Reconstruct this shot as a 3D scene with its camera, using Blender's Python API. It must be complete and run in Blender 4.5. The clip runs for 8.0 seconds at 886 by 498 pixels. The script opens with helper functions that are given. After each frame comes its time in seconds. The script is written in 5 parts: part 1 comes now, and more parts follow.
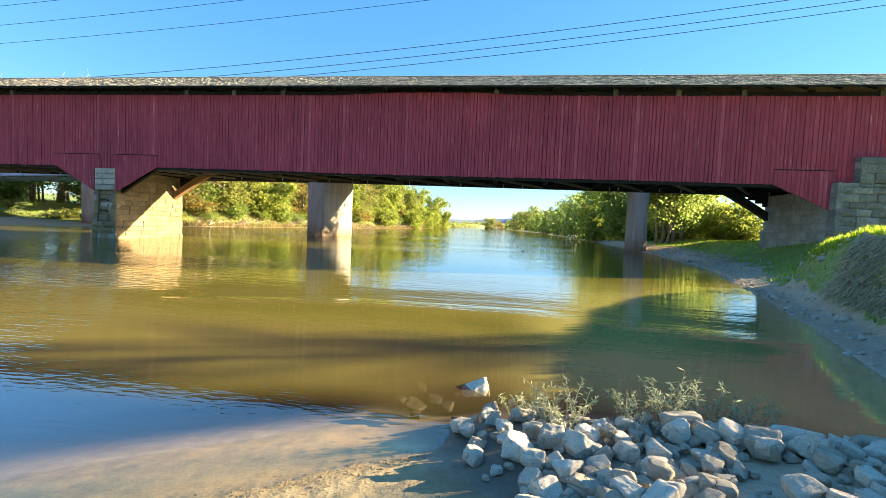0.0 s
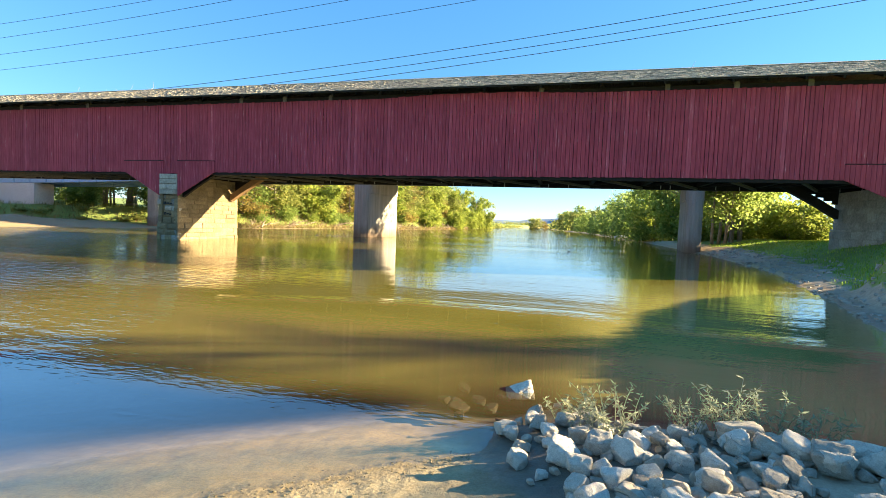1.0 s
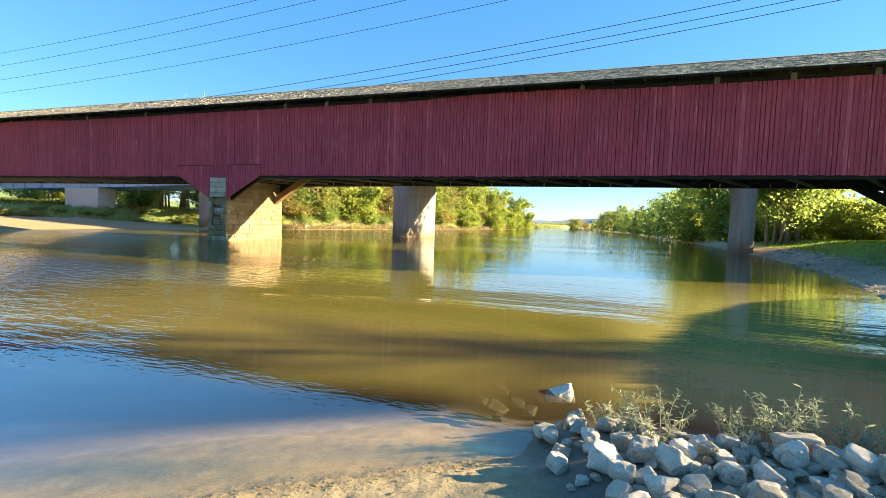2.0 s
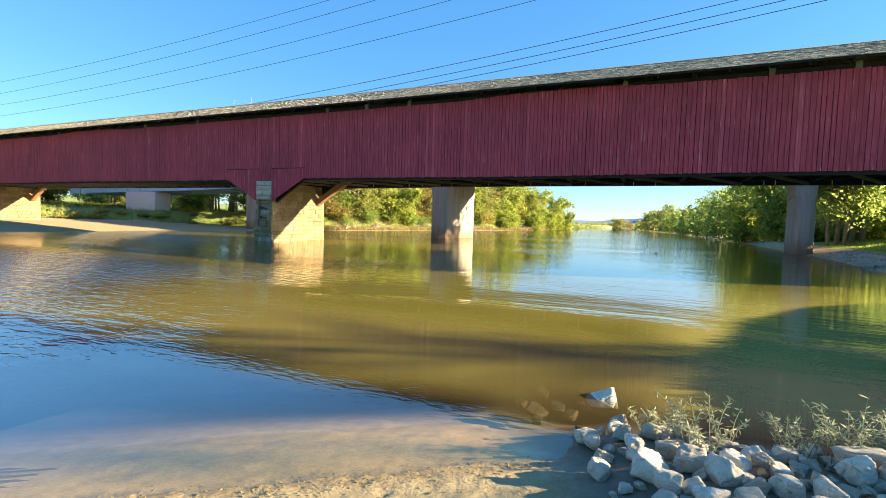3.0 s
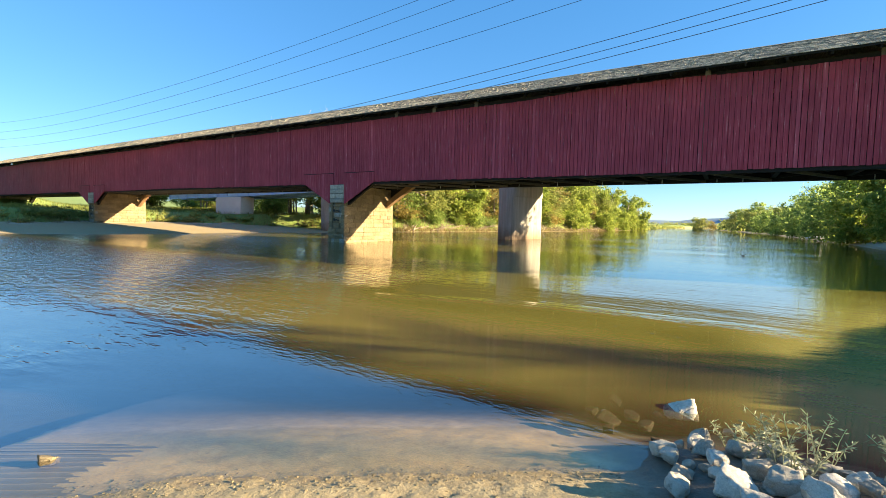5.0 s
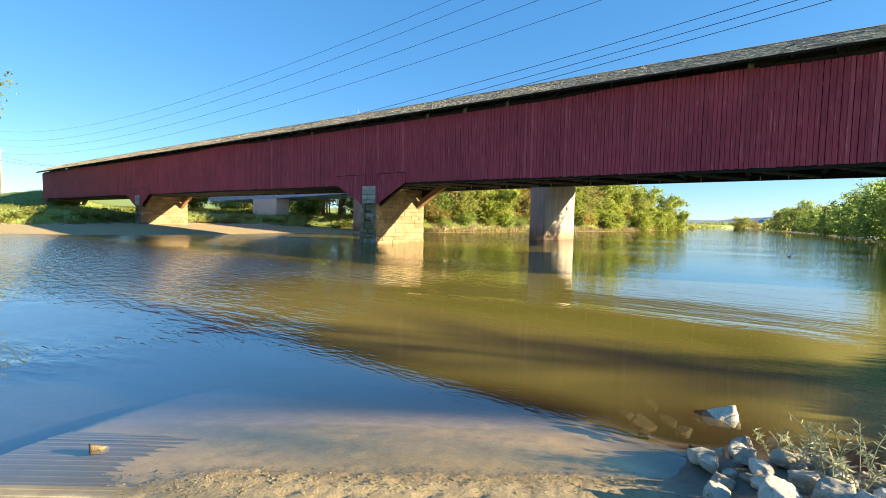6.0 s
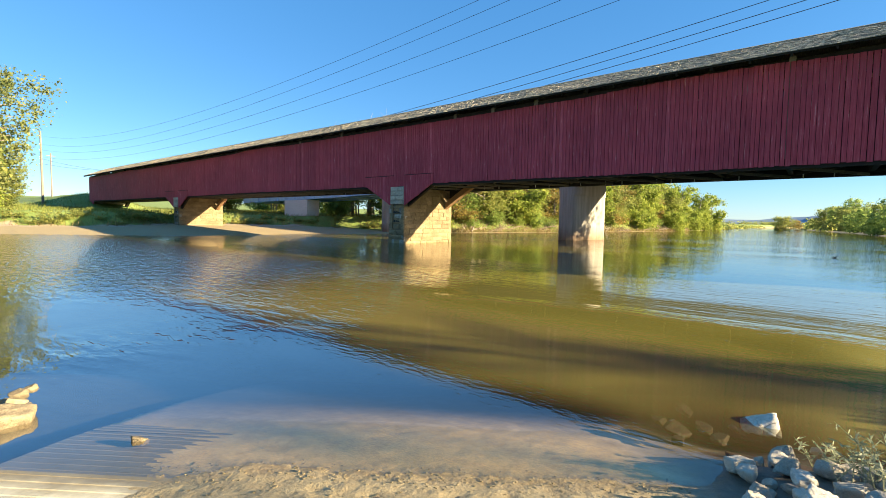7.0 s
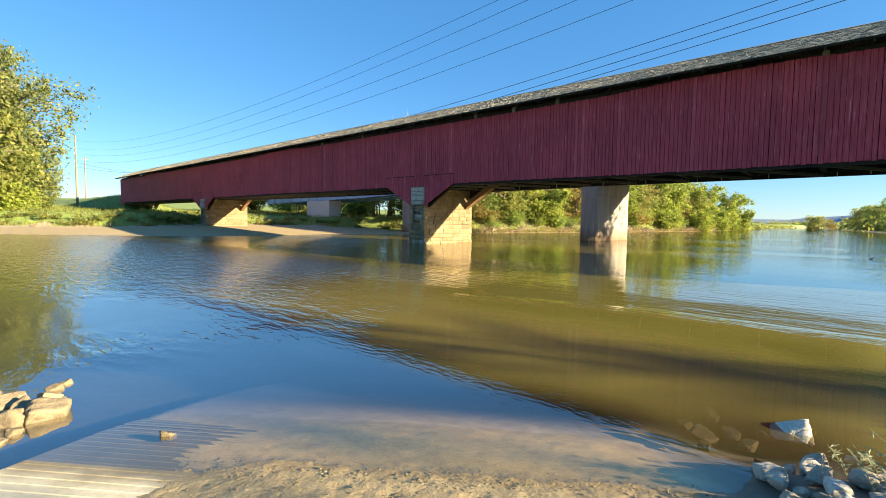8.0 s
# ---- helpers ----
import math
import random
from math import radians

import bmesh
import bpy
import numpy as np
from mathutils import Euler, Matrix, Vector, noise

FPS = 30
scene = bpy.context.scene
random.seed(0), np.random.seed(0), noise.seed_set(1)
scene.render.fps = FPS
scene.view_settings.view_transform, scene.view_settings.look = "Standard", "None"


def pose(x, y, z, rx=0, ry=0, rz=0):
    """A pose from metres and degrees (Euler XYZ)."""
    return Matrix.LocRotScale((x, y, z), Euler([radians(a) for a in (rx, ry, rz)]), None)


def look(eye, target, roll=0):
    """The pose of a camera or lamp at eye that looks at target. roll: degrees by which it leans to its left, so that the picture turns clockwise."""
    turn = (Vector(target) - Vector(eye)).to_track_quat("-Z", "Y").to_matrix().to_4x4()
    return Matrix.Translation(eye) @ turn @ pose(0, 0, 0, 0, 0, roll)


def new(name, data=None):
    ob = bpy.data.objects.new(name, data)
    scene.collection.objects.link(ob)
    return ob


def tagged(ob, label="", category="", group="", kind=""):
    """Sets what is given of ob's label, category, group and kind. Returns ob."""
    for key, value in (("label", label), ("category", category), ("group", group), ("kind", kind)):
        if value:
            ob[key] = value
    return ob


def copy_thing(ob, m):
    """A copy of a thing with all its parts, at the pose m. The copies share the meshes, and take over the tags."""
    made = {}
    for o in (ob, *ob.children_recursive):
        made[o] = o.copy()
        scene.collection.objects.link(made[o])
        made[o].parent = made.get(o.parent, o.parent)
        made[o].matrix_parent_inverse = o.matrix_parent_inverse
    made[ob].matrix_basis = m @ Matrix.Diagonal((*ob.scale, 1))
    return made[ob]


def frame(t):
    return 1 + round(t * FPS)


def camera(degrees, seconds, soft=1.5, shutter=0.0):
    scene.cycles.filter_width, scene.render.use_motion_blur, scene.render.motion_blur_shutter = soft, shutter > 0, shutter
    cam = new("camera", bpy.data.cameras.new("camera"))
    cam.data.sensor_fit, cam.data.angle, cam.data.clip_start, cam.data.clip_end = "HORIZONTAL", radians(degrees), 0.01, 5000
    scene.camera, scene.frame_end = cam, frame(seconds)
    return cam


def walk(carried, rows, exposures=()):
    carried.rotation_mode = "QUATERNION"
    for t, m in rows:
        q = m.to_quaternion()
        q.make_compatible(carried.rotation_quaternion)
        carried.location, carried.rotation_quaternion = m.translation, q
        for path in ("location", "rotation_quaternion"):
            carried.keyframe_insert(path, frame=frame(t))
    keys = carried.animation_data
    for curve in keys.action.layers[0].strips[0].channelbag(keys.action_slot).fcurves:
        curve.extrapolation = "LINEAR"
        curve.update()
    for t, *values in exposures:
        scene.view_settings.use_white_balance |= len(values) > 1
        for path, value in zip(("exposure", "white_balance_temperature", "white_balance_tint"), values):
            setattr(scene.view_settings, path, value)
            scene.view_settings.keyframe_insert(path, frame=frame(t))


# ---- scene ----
# camera: held by hand at the head of a boat ramp, turning to the left
EYE = (0.0, 0.0, 1.9)
LENS = 88.13
PATH = [(0.0, 86.91, -2.48, 8.59), (0.5, 86.85, -2.36, 11.38), (1.0, 86.78, -2.19, 14.05), (1.5, 86.73, -2.07, 16.43),
        (3.0, 86.62, -1.68, 23.63), (3.5, 86.60, -1.56, 25.88), (4.0, 86.58, -1.45, 27.97), (4.5, 86.57, -1.38, 29.97),
        (6.0, 86.52, -1.13, 35.77), (6.5, 86.51, -1.04, 37.59), (7.0, 86.51, -0.97, 39.23), (7.5, 86.51, -0.92, 40.64),
        (8.0, 86.51, -0.86, 41.77)]
cam = camera(LENS, 8.0, soft=0.8)
walk(cam, [(t, pose(*EYE, rx, ry, rz)) for t, rx, ry, rz in PATH], [(0.0, 2.88, 6640, 4), (4.0, 2.63, 6520, 4), (8.0, 2.36, 6380, 4)])

# daylight: a low sun beyond the bridge, clear sky
SUN_AZ = 69.5          # degrees from +Y towards +X
SUN_EL = 15.7
world = bpy.data.worlds.new("sky")
scene.world = world
world.use_nodes = True
sky = world.node_tree.nodes.new("ShaderNodeTexSky")
sky.sky_type = 'NISHITA'
sky.sun_disc = False
sky.sun_elevation = radians(SUN_EL)
sky.sun_rotation = radians(SUN_AZ)
sky.air_density, sky.dust_density, sky.ozone_density = 0.9, 0.0, 2.6
back = world.node_tree.nodes["Background"]
back.inputs[1].default_value = 0.062
rich = world.node_tree.nodes.new("ShaderNodeHueSaturation")
rich.inputs["Saturation"].default_value = 1.15
world.node_tree.links.new(sky.outputs[0], rich.inputs["Color"])
# clear dry autumn air: the pale horizon band is weakened towards plain blue
deep = world.node_tree.nodes.new("ShaderNodeMix")
deep.data_type = 'RGBA'
deep.inputs[0].default_value = 0.57
deep.inputs[7].default_value = (0.22, 0.92, 2.25, 1)
world.node_tree.links.new(rich.outputs[0], deep.inputs[6])
world.node_tree.links.new(deep.outputs[2], back.inputs[0])
sun = new("sun", bpy.data.lights.new("sun", 'SUN'))
sun.data.energy, sun.data.angle, sun.data.color = 4.5, radians(0.5), (1.0, 0.79, 0.52)
a, e = radians(SUN_AZ), radians(SUN_EL)
SUNDIR = Vector((math.sin(a) * math.cos(e), math.cos(a) * math.cos(e), math.sin(e)))
sun.matrix_world = look(SUNDIR * 200, (0, 0, 0))

# ---- materials ----
def nodes(name):
    m = bpy.data.materials.new(name)
    m.use_nodes = True
    nt = m.node_tree
    return m, nt, nt.nodes["Principled BSDF"]


def add(nt, kind, **values):
    n = nt.nodes.new("ShaderNode" + kind)
    for k, v in values.items():
        n.inputs[k.replace("_", " ")].default_value = v
    return n


def ramp(nt, fac, stops):
    n = nt.nodes.new("ShaderNodeValToRGB")
    els = n.color_ramp.elements
    while len(els) < len(stops):
        els.new(0.5)
    for el, (at, col) in zip(els, stops):
        el.position, el.color = at, (*col, 1)
    nt.links.new(fac, n.inputs[0])
    return n.outputs[0]


def mix(nt, fac, a, b, mode='MIX'):
    n = nt.nodes.new("ShaderNodeMix")
    n.data_type, n.blend_type = 'RGBA', mode
    for sock, v in ((n.inputs[0], fac), (n.inputs[6], a), (n.inputs[7], b)):
        if isinstance(v, bpy.types.NodeSocket):
            nt.links.new(v, sock)
        elif isinstance(v, tuple):
            sock.default_value = (*v, 1)
        else:
            sock.default_value = v
    return n.outputs[2]


def coords(nt, scale=(1, 1, 1), obj=False):
    g = nt.nodes.new("ShaderNodeTexCoord" if obj else "ShaderNodeNewGeometry")
    m = nt.nodes.new("ShaderNodeMapping")
    m.inputs[3].default_value = scale
    nt.links.new(g.outputs["Object" if obj else "Position"], m.inputs[0])
    return m.outputs[0]


def noise_of(nt, vec, scale, detail=4.0, rough=0.6):
    n = add(nt, "TexNoise", Scale=scale, Detail=detail, Roughness=rough)
    nt.links.new(vec, n.inputs["Vector"])
    return n.outputs[0]


def bump(nt, height, strength, dist, normal=None):
    b = add(nt, "Bump", Strength=strength, Distance=dist)
    nt.links.new(height, b.inputs["Height"])
    if normal is not None:
        nt.links.new(normal, b.inputs["Normal"])
    return b.outputs[0]


def surface(name, dark, light, scale=3.0, fine=25.0, rough=0.85, relief=0.02, stretch=(1, 1, 1), vary=0.25, spec=0.3, obj=False):
    """Two-scale mottled surface; each object also differs a little from the next."""
    m, nt, p = nodes(name)
    v = coords(nt, stretch, obj)
    big, small = noise_of(nt, v, scale), noise_of(nt, v, fine, 6.0, 0.7)
    col = ramp(nt, big, [(0.3, dark), (0.7, light)])
    col = mix(nt, 0.55, col, ramp(nt, small, [(0.25, tuple(0.5 * c for c in dark)), (0.6, light), (0.85, tuple(min(1, 1.25 * c) for c in light))]))
    info = nt.nodes.new("ShaderNodeObjectInfo")
    shade = ramp(nt, info.outputs["Random"], [(0.0, (1 - vary,) * 3), (1.0, (1 + vary * 0.6,) * 3)])
    col = mix(nt, 1.0, col, shade, 'MULTIPLY')
    nt.links.new(col, p.inputs["Base Color"])
    p.inputs["Roughness"].default_value = rough
    p.inputs["Specular IOR Level"].default_value = spec
    n = bump(nt, small, 0.7, relief)
    n = bump(nt, big, 0.6, relief * 2.5, n)
    nt.links.new(n, p.inputs["Normal"])
    return m


def leafy(name, dark, light, shift=(0.3, 0.25, 0.02), glow=0.45):
    """Leaves: matt, letting light through, each leaf its own tone."""
    m, nt, p = nodes(name)
    geo = nt.nodes.new("ShaderNodeNewGeometry")
    col = ramp(nt, geo.outputs["Random Per Island"], [(0.0, dark), (0.75, light), (1.0, shift)])
    big = noise_of(nt, coords(nt), 0.35, 2.0)
    col = mix(nt, 1.0, col, ramp(nt, big, [(0.3, (0.7, 0.75, 0.7)), (0.7, (1.2, 1.15, 1.0))]), 'MULTIPLY')
    nt.links.new(col, p.inputs["Base Color"])
    p.inputs["Roughness"].default_value = 0.7
    p.inputs["Specular IOR Level"].default_value = 0.15
    tr = nt.nodes.new("ShaderNodeBsdfTranslucent")
    nt.links.new(col, tr.inputs[0])
    ms = nt.nodes.new("ShaderNodeMixShader")
    ms.inputs[0].default_value = glow
    nt.links.new(p.outputs[0], ms.inputs[1])
    nt.links.new(tr.outputs[0], ms.inputs[2])
    nt.links.new(ms.outputs[0], nt.nodes["Material Output"].inputs[0])
    return m


def red_paint():
    m, nt, p = nodes("red_barn_paint")
    v = coords(nt, (6, 6, 0.35))
    streak = noise_of(nt, v, 2.2, 6.0, 0.7)
    blot = noise_of(nt, coords(nt), 0.35, 4.0)
    info = nt.nodes.new("ShaderNodeObjectInfo")
    geo = nt.nodes.new("ShaderNodeNewGeometry")
    col = ramp(nt, streak, [(0.25, (0.23, 0.03, 0.045)), (0.5, (0.37, 0.053, 0.077)), (0.62, (0.42, 0.078, 0.1)), (0.76, (0.72, 0.48, 0.46))])
    tone = ramp(nt, info.outputs["Random"], [(0.0, (0.88, 0.88, 0.88)), (0.92, (1.04, 1.04, 1.04)), (1.0, (1.25, 1.6, 1.5))])
    isl = ramp(nt, geo.outputs["Random Per Island"], [(0.0, (0.93, 0.93, 0.93)), (1.0, (1.05, 1.05, 1.05))])
    col = mix(nt, 1.0, mix(nt, 1.0, col, tone, 'MULTIPLY'), isl, 'MULTIPLY')
    col = mix(nt, 1.0, col, ramp(nt, blot, [(0.3, (0.85, 0.85, 0.88)), (0.7, (1.12, 1.08, 1.05))]), 'MULTIPLY')
    nt.links.new(col, p.inputs["Base Color"])
    p.inputs["Roughness"].default_value = 0.75
    p.inputs["Specular IOR Level"].default_value = 0.25
    nt.links.new(bump(nt, streak, 0.5, 0.006), p.inputs["Normal"])
    return m


def water_mat():
    m, nt, p = nodes("muddy_river_water")
    nt.nodes.remove(p)
    out = nt.nodes["Material Output"]
    v = coords(nt)
    rot = nt.nodes.new("ShaderNodeMapping")
    rot.inputs[2].default_value = (0, 0, radians(25))
    rot.inputs[3].default_value = (0.5, 1.6, 1)
    nt.links.new(v, rot.inputs[0])
    fine = noise_of(nt, rot.outputs[0], 2.8, 3.0, 0.55)
    swell = noise_of(nt, rot.outputs[0], 0.45, 2.0, 0.5)
    zone = noise_of(nt, coords(nt, (0.03, 0.11, 1)), 1.0, 3.0, 0.6)
    att = nt.nodes.new("ShaderNodeAttribute")
    att.attribute_name = "ripple"
    zr = ramp(nt, zone, [(0.35, (0.12,) * 3), (0.62, (1, 1, 1))])
    zr = mix(nt, 1.0, zr, att.outputs["Color"], 'MULTIPLY')
    chop = nt.nodes.new("ShaderNodeAttribute")
    chop.attribute_name = "chop"
    zr = mix(nt, 1.0, zr, chop.outputs["Color"], 'ADD')
    h1 = mix(nt, 1.0, ramp(nt, fine, [(0.0, (0, 0, 0)), (1.0, (1, 1, 1))]), zr, 'MULTIPLY')
    n1 = bump(nt, h1, 0.6, 0.058)
    close = nt.nodes.new("ShaderNodeAttribute")
    close.attribute_name = "close"
    tiny = noise_of(nt, rot.outputs[0], 8.5, 2.0, 0.5)
    h2 = mix(nt, 1.0, ramp(nt, tiny, [(0.0, (0, 0, 0)), (1.0, (1, 1, 1))]), close.outputs["Color"], 'MULTIPLY')
    n1 = bump(nt, h2, 0.42, 0.0045, n1)
    n2 = bump(nt, swell, 0.16, 0.07, n1)
    mud = ramp(nt, noise_of(nt, coords(nt, (0.25, 0.6, 1)), 0.8, 4.0), [(0.3, (0.213, 0.183, 0.036)), (0.7, (0.266, 0.229, 0.049))])
    # the shaded water by the right bank is painted paler
    shade_lift = nt.nodes.new("ShaderNodeAttribute")
    shade_lift.attribute_name = "shade_lift"
    mud = mix(nt, shade_lift.outputs["Fac"], mud, (0.58, 0.505, 0.15))
    dif = nt.nodes.new("ShaderNodeBsdfDiffuse")
    nt.links.new(mud, dif.inputs[0])
    clear = nt.nodes.new("ShaderNodeBsdfTransparent")
    clear.inputs[0].default_value = (1.0, 0.98, 0.93, 1)
    dep = nt.nodes.new("ShaderNodeAttribute")
    dep.attribute_name = "murk"
    body = nt.nodes.new("ShaderNodeMixShader")
    nt.links.new(dep.outputs["Fac"], body.inputs[0])
    nt.links.new(clear.outputs[0], body.inputs[1])
    nt.links.new(dif.outputs[0], body.inputs[2])
    gl = nt.nodes.new("ShaderNodeBsdfGlossy")
    gl.inputs["Roughness"].default_value = 0.025
    nt.links.new(n2, gl.inputs["Normal"])
    fr = add(nt, "LayerWeight", Blend=0.5)
    nt.links.new(n2, fr.inputs["Normal"])
    ms = nt.nodes.new("ShaderNodeMixShader")
    sheen = ramp(nt, fr.outputs["Facing"], [(0.0, (0.02,) * 3), (0.4, (0.03,) * 3), (0.5, (0.07,) * 3), (0.577, (0.19,) * 3), (0.658, (0.43,) * 3), (0.741, (0.53,) * 3),
                                            (0.826, (0.6,) * 3), (0.913, (0.8,) * 3), (1.0, (0.92,) * 3)])
    nt.links.new(sheen, ms.inputs[0])
    nt.links.new(body.outputs[0], ms.inputs[1])
    nt.links.new(gl.outputs[0], ms.inputs[2])
    nt.links.new(ms.outputs[0], out.inputs[0])
    return m


def ground_mat():
    """Sand, mud, grass and a dark wet bed, spread by what grows or lies where."""
    m, nt, p = nodes("river_bank_ground")
    v = coords(nt)
    big, small, tiny = noise_of(nt, v, 0.6), noise_of(nt, v, 6.0, 6.0, 0.7), noise_of(nt, v, 45.0, 4.0, 0.7)

    def att(n):
        x = nt.nodes.new("ShaderNodeAttribute")
        x.attribute_name = n
        return x.outputs["Fac"]
    sand = ramp(nt, small, [(0.25, (0.26, 0.19, 0.085)), (0.55, (0.39, 0.3, 0.14)), (0.8, (0.48, 0.38, 0.2))])
    sand = mix(nt, 0.35, sand, ramp(nt, tiny, [(0.3, (0.16, 0.11, 0.06)), (0.6, (0.5, 0.38, 0.24))]))
    mud = ramp(nt, small, [(0.25, (0.35, 0.265, 0.175)), (0.6, (0.61, 0.475, 0.32)), (0.85, (0.76, 0.615, 0.43))])
    mud = mix(nt, 0.35, mud, ramp(nt, tiny, [(0.35, (0.12, 0.095, 0.065)), (0.65, (0.36, 0.3, 0.22))]))
    grass = ramp(nt, small, [(0.25, (0.12, 0.18, 0.035)), (0.6, (0.27, 0.37, 0.07)), (0.85, (0.4, 0.42, 0.14))])
    grass = mix(nt, 0.3, grass, ramp(nt, big, [(0.35, (0.07, 0.11, 0.02)), (0.7, (0.24, 0.2, 0.09))]))

    def rough_edge(a):
        s = nt.nodes.new("ShaderNodeMath")
        s.operation = 'MULTIPLY_ADD'
        nt.links.new(small, s.inputs[0])
        s.inputs[1].default_value = 0.7
        nt.links.new(a, s.inputs[2])
        return ramp(nt, s.outputs[0], [(0.72, (0, 0, 0)), (0.98, (1, 1, 1))])
    col = mix(nt, rough_edge(att("muddy")), sand, mud)
    col = mix(nt, rough_edge(att("grassy")), col, grass)
    # sand under water is painted brighter, for sunlight the surface keeps out
    col = mix(nt, att("sunk"), col, mix(nt, 1.0, col, (1.78, 1.56, 1.25), 'MULTIPLY'))
    # near-black bed so reflected sky shows on the water; also dark riprap mud
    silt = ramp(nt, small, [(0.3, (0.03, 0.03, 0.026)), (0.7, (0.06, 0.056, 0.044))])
    col = mix(nt, att("dark_bed"), col, silt)
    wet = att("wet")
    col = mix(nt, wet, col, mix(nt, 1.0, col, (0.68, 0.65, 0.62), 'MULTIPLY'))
    nt.links.new(col, p.inputs["Base Color"])
    rr = nt.nodes.new("ShaderNodeMapRange")
    rr.inputs[3].default_value, rr.inputs[4].default_value = 0.9, 0.2
    nt.links.new(wet, rr.inputs[0])
    nt.links.new(rr.outputs[0], p.inputs["Roughness"])
    p.inputs["Specular IOR Level"].default_value = 0.5
    lump = noise_of(nt, v, 13.0, 3.0, 0.5)
    dry = nt.nodes.new("ShaderNodeMapRange")
    dry.inputs[3].default_value, dry.inputs[4].default_value = 0.6, 0.1
    nt.links.new(att("sunk"), dry.inputs[0])
    n = None
    for height, deep_of in ((tiny, 0.01), (lump, 0.02), (small, 0.022)):
        n = bump(nt, height, 0.5, deep_of, n)
        nt.links.new(dry.outputs[0], n.node.inputs["Strength"])
    nt.links.new(n, p.inputs["Normal"])
    return m


def shingle_mat():
    """Split cedar shingles, each weathered its own way, with lichen and dark grain."""
    m, nt, p = nodes("weathered_cedar_shingle")
    grain = noise_of(nt, coords(nt, (14, 3, 3)), 1.3, 6.0, 0.75)
    patch = noise_of(nt, coords(nt, (0.5, 1.2, 1.2)), 0.8, 5.0, 0.65)
    geo = nt.nodes.new("ShaderNodeNewGeometry")
    col = ramp(nt, grain, [(0.28, (0.14, 0.125, 0.1)), (0.52, (0.38, 0.34, 0.28)), (0.75, (0.62, 0.57, 0.48))])
    col = mix(nt, 1.0, col, ramp(nt, geo.outputs["Random Per Island"], [(0.0, (0.5, 0.5, 0.52)), (0.6, (1, 1, 0.98)), (1.0, (1.6, 1.5, 1.35))]), 'MULTIPLY')
    col = mix(nt, 1.0, col, ramp(nt, patch, [(0.3, (0.62, 0.62, 0.6)), (0.7, (1.25, 1.2, 1.1))]), 'MULTIPLY')
    nt.links.new(col, p.inputs["Base Color"])
    p.inputs["Roughness"].default_value = 0.92
    p.inputs["Specular IOR Level"].default_value = 0.2
    nt.links.new(bump(nt, grain, 0.8, 0.015), p.inputs["Normal"])
    return m


def rock_mat():
    """Pale limestone with dusty faces, fine cracks and darker seams."""
    m, nt, p = nodes("pale_riprap_limestone")
    v = coords(nt, (1, 1, 1), True)
    big, small = noise_of(nt, v, 3.0, 5.0, 0.65), noise_of(nt, v, 22.0, 6.0, 0.75)
    col = ramp(nt, big, [(0.3, (0.4, 0.355, 0.285)), (0.5, (0.66, 0.595, 0.49)), (0.7, (0.8, 0.735, 0.63))])
    col = mix(nt, 0.5, col, ramp(nt, small, [(0.3, (0.24, 0.205, 0.15)), (0.6, (0.7, 0.635, 0.53)), (0.8, (0.85, 0.79, 0.68))]))
    bent = nt.nodes.new("ShaderNodeMix")
    bent.data_type = 'VECTOR'
    bent.inputs[0].default_value = 0.12
    nt.links.new(v, bent.inputs[4])
    wn = add(nt, "TexNoise", Scale=6.0, Detail=3.0)
    nt.links.new(v, wn.inputs["Vector"])
    nt.links.new(wn.outputs["Color"], bent.inputs[5])
    vor = add(nt, "TexVoronoi", Scale=4.2)
    vor.feature = 'DISTANCE_TO_EDGE'
    nt.links.new(bent.outputs[1], vor.inputs["Vector"])
    crack = ramp(nt, vor.outputs["Distance"], [(0.0, (0, 0, 0)), (0.022, (1, 1, 1))])
    where = ramp(nt, noise_of(nt, v, 1.7, 2.0), [(0.46, (1, 1, 1)), (0.56, (0, 0, 0))])
    crack = mix(nt, 1.0, crack, where, 'LIGHTEN')
    col = mix(nt, 1.0, col, mix(nt, 0.3, (1.0, 1.0, 1.0), crack, 'MULTIPLY'), 'MULTIPLY')
    info = nt.nodes.new("ShaderNodeObjectInfo")
    col = mix(nt, 1.0, col, ramp(nt, info.outputs["Random"], [(0.0, (0.55, 0.525, 0.48)), (0.35, (0.88, 0.865, 0.825)), (1.0, (1.12, 1.12, 1.11))]), 'MULTIPLY')
    nt.links.new(col, p.inputs["Base Color"])
    p.inputs["Roughness"].default_value = 0.93
    p.inputs["Specular IOR Level"].default_value = 0.2
    n = bump(nt, small, 0.7, 0.012)
    n = bump(nt, big, 0.6, 0.03, n)
    n = bump(nt, crack, 0.8, 0.012, n)
    nt.links.new(n, p.inputs["Normal"])
    return m


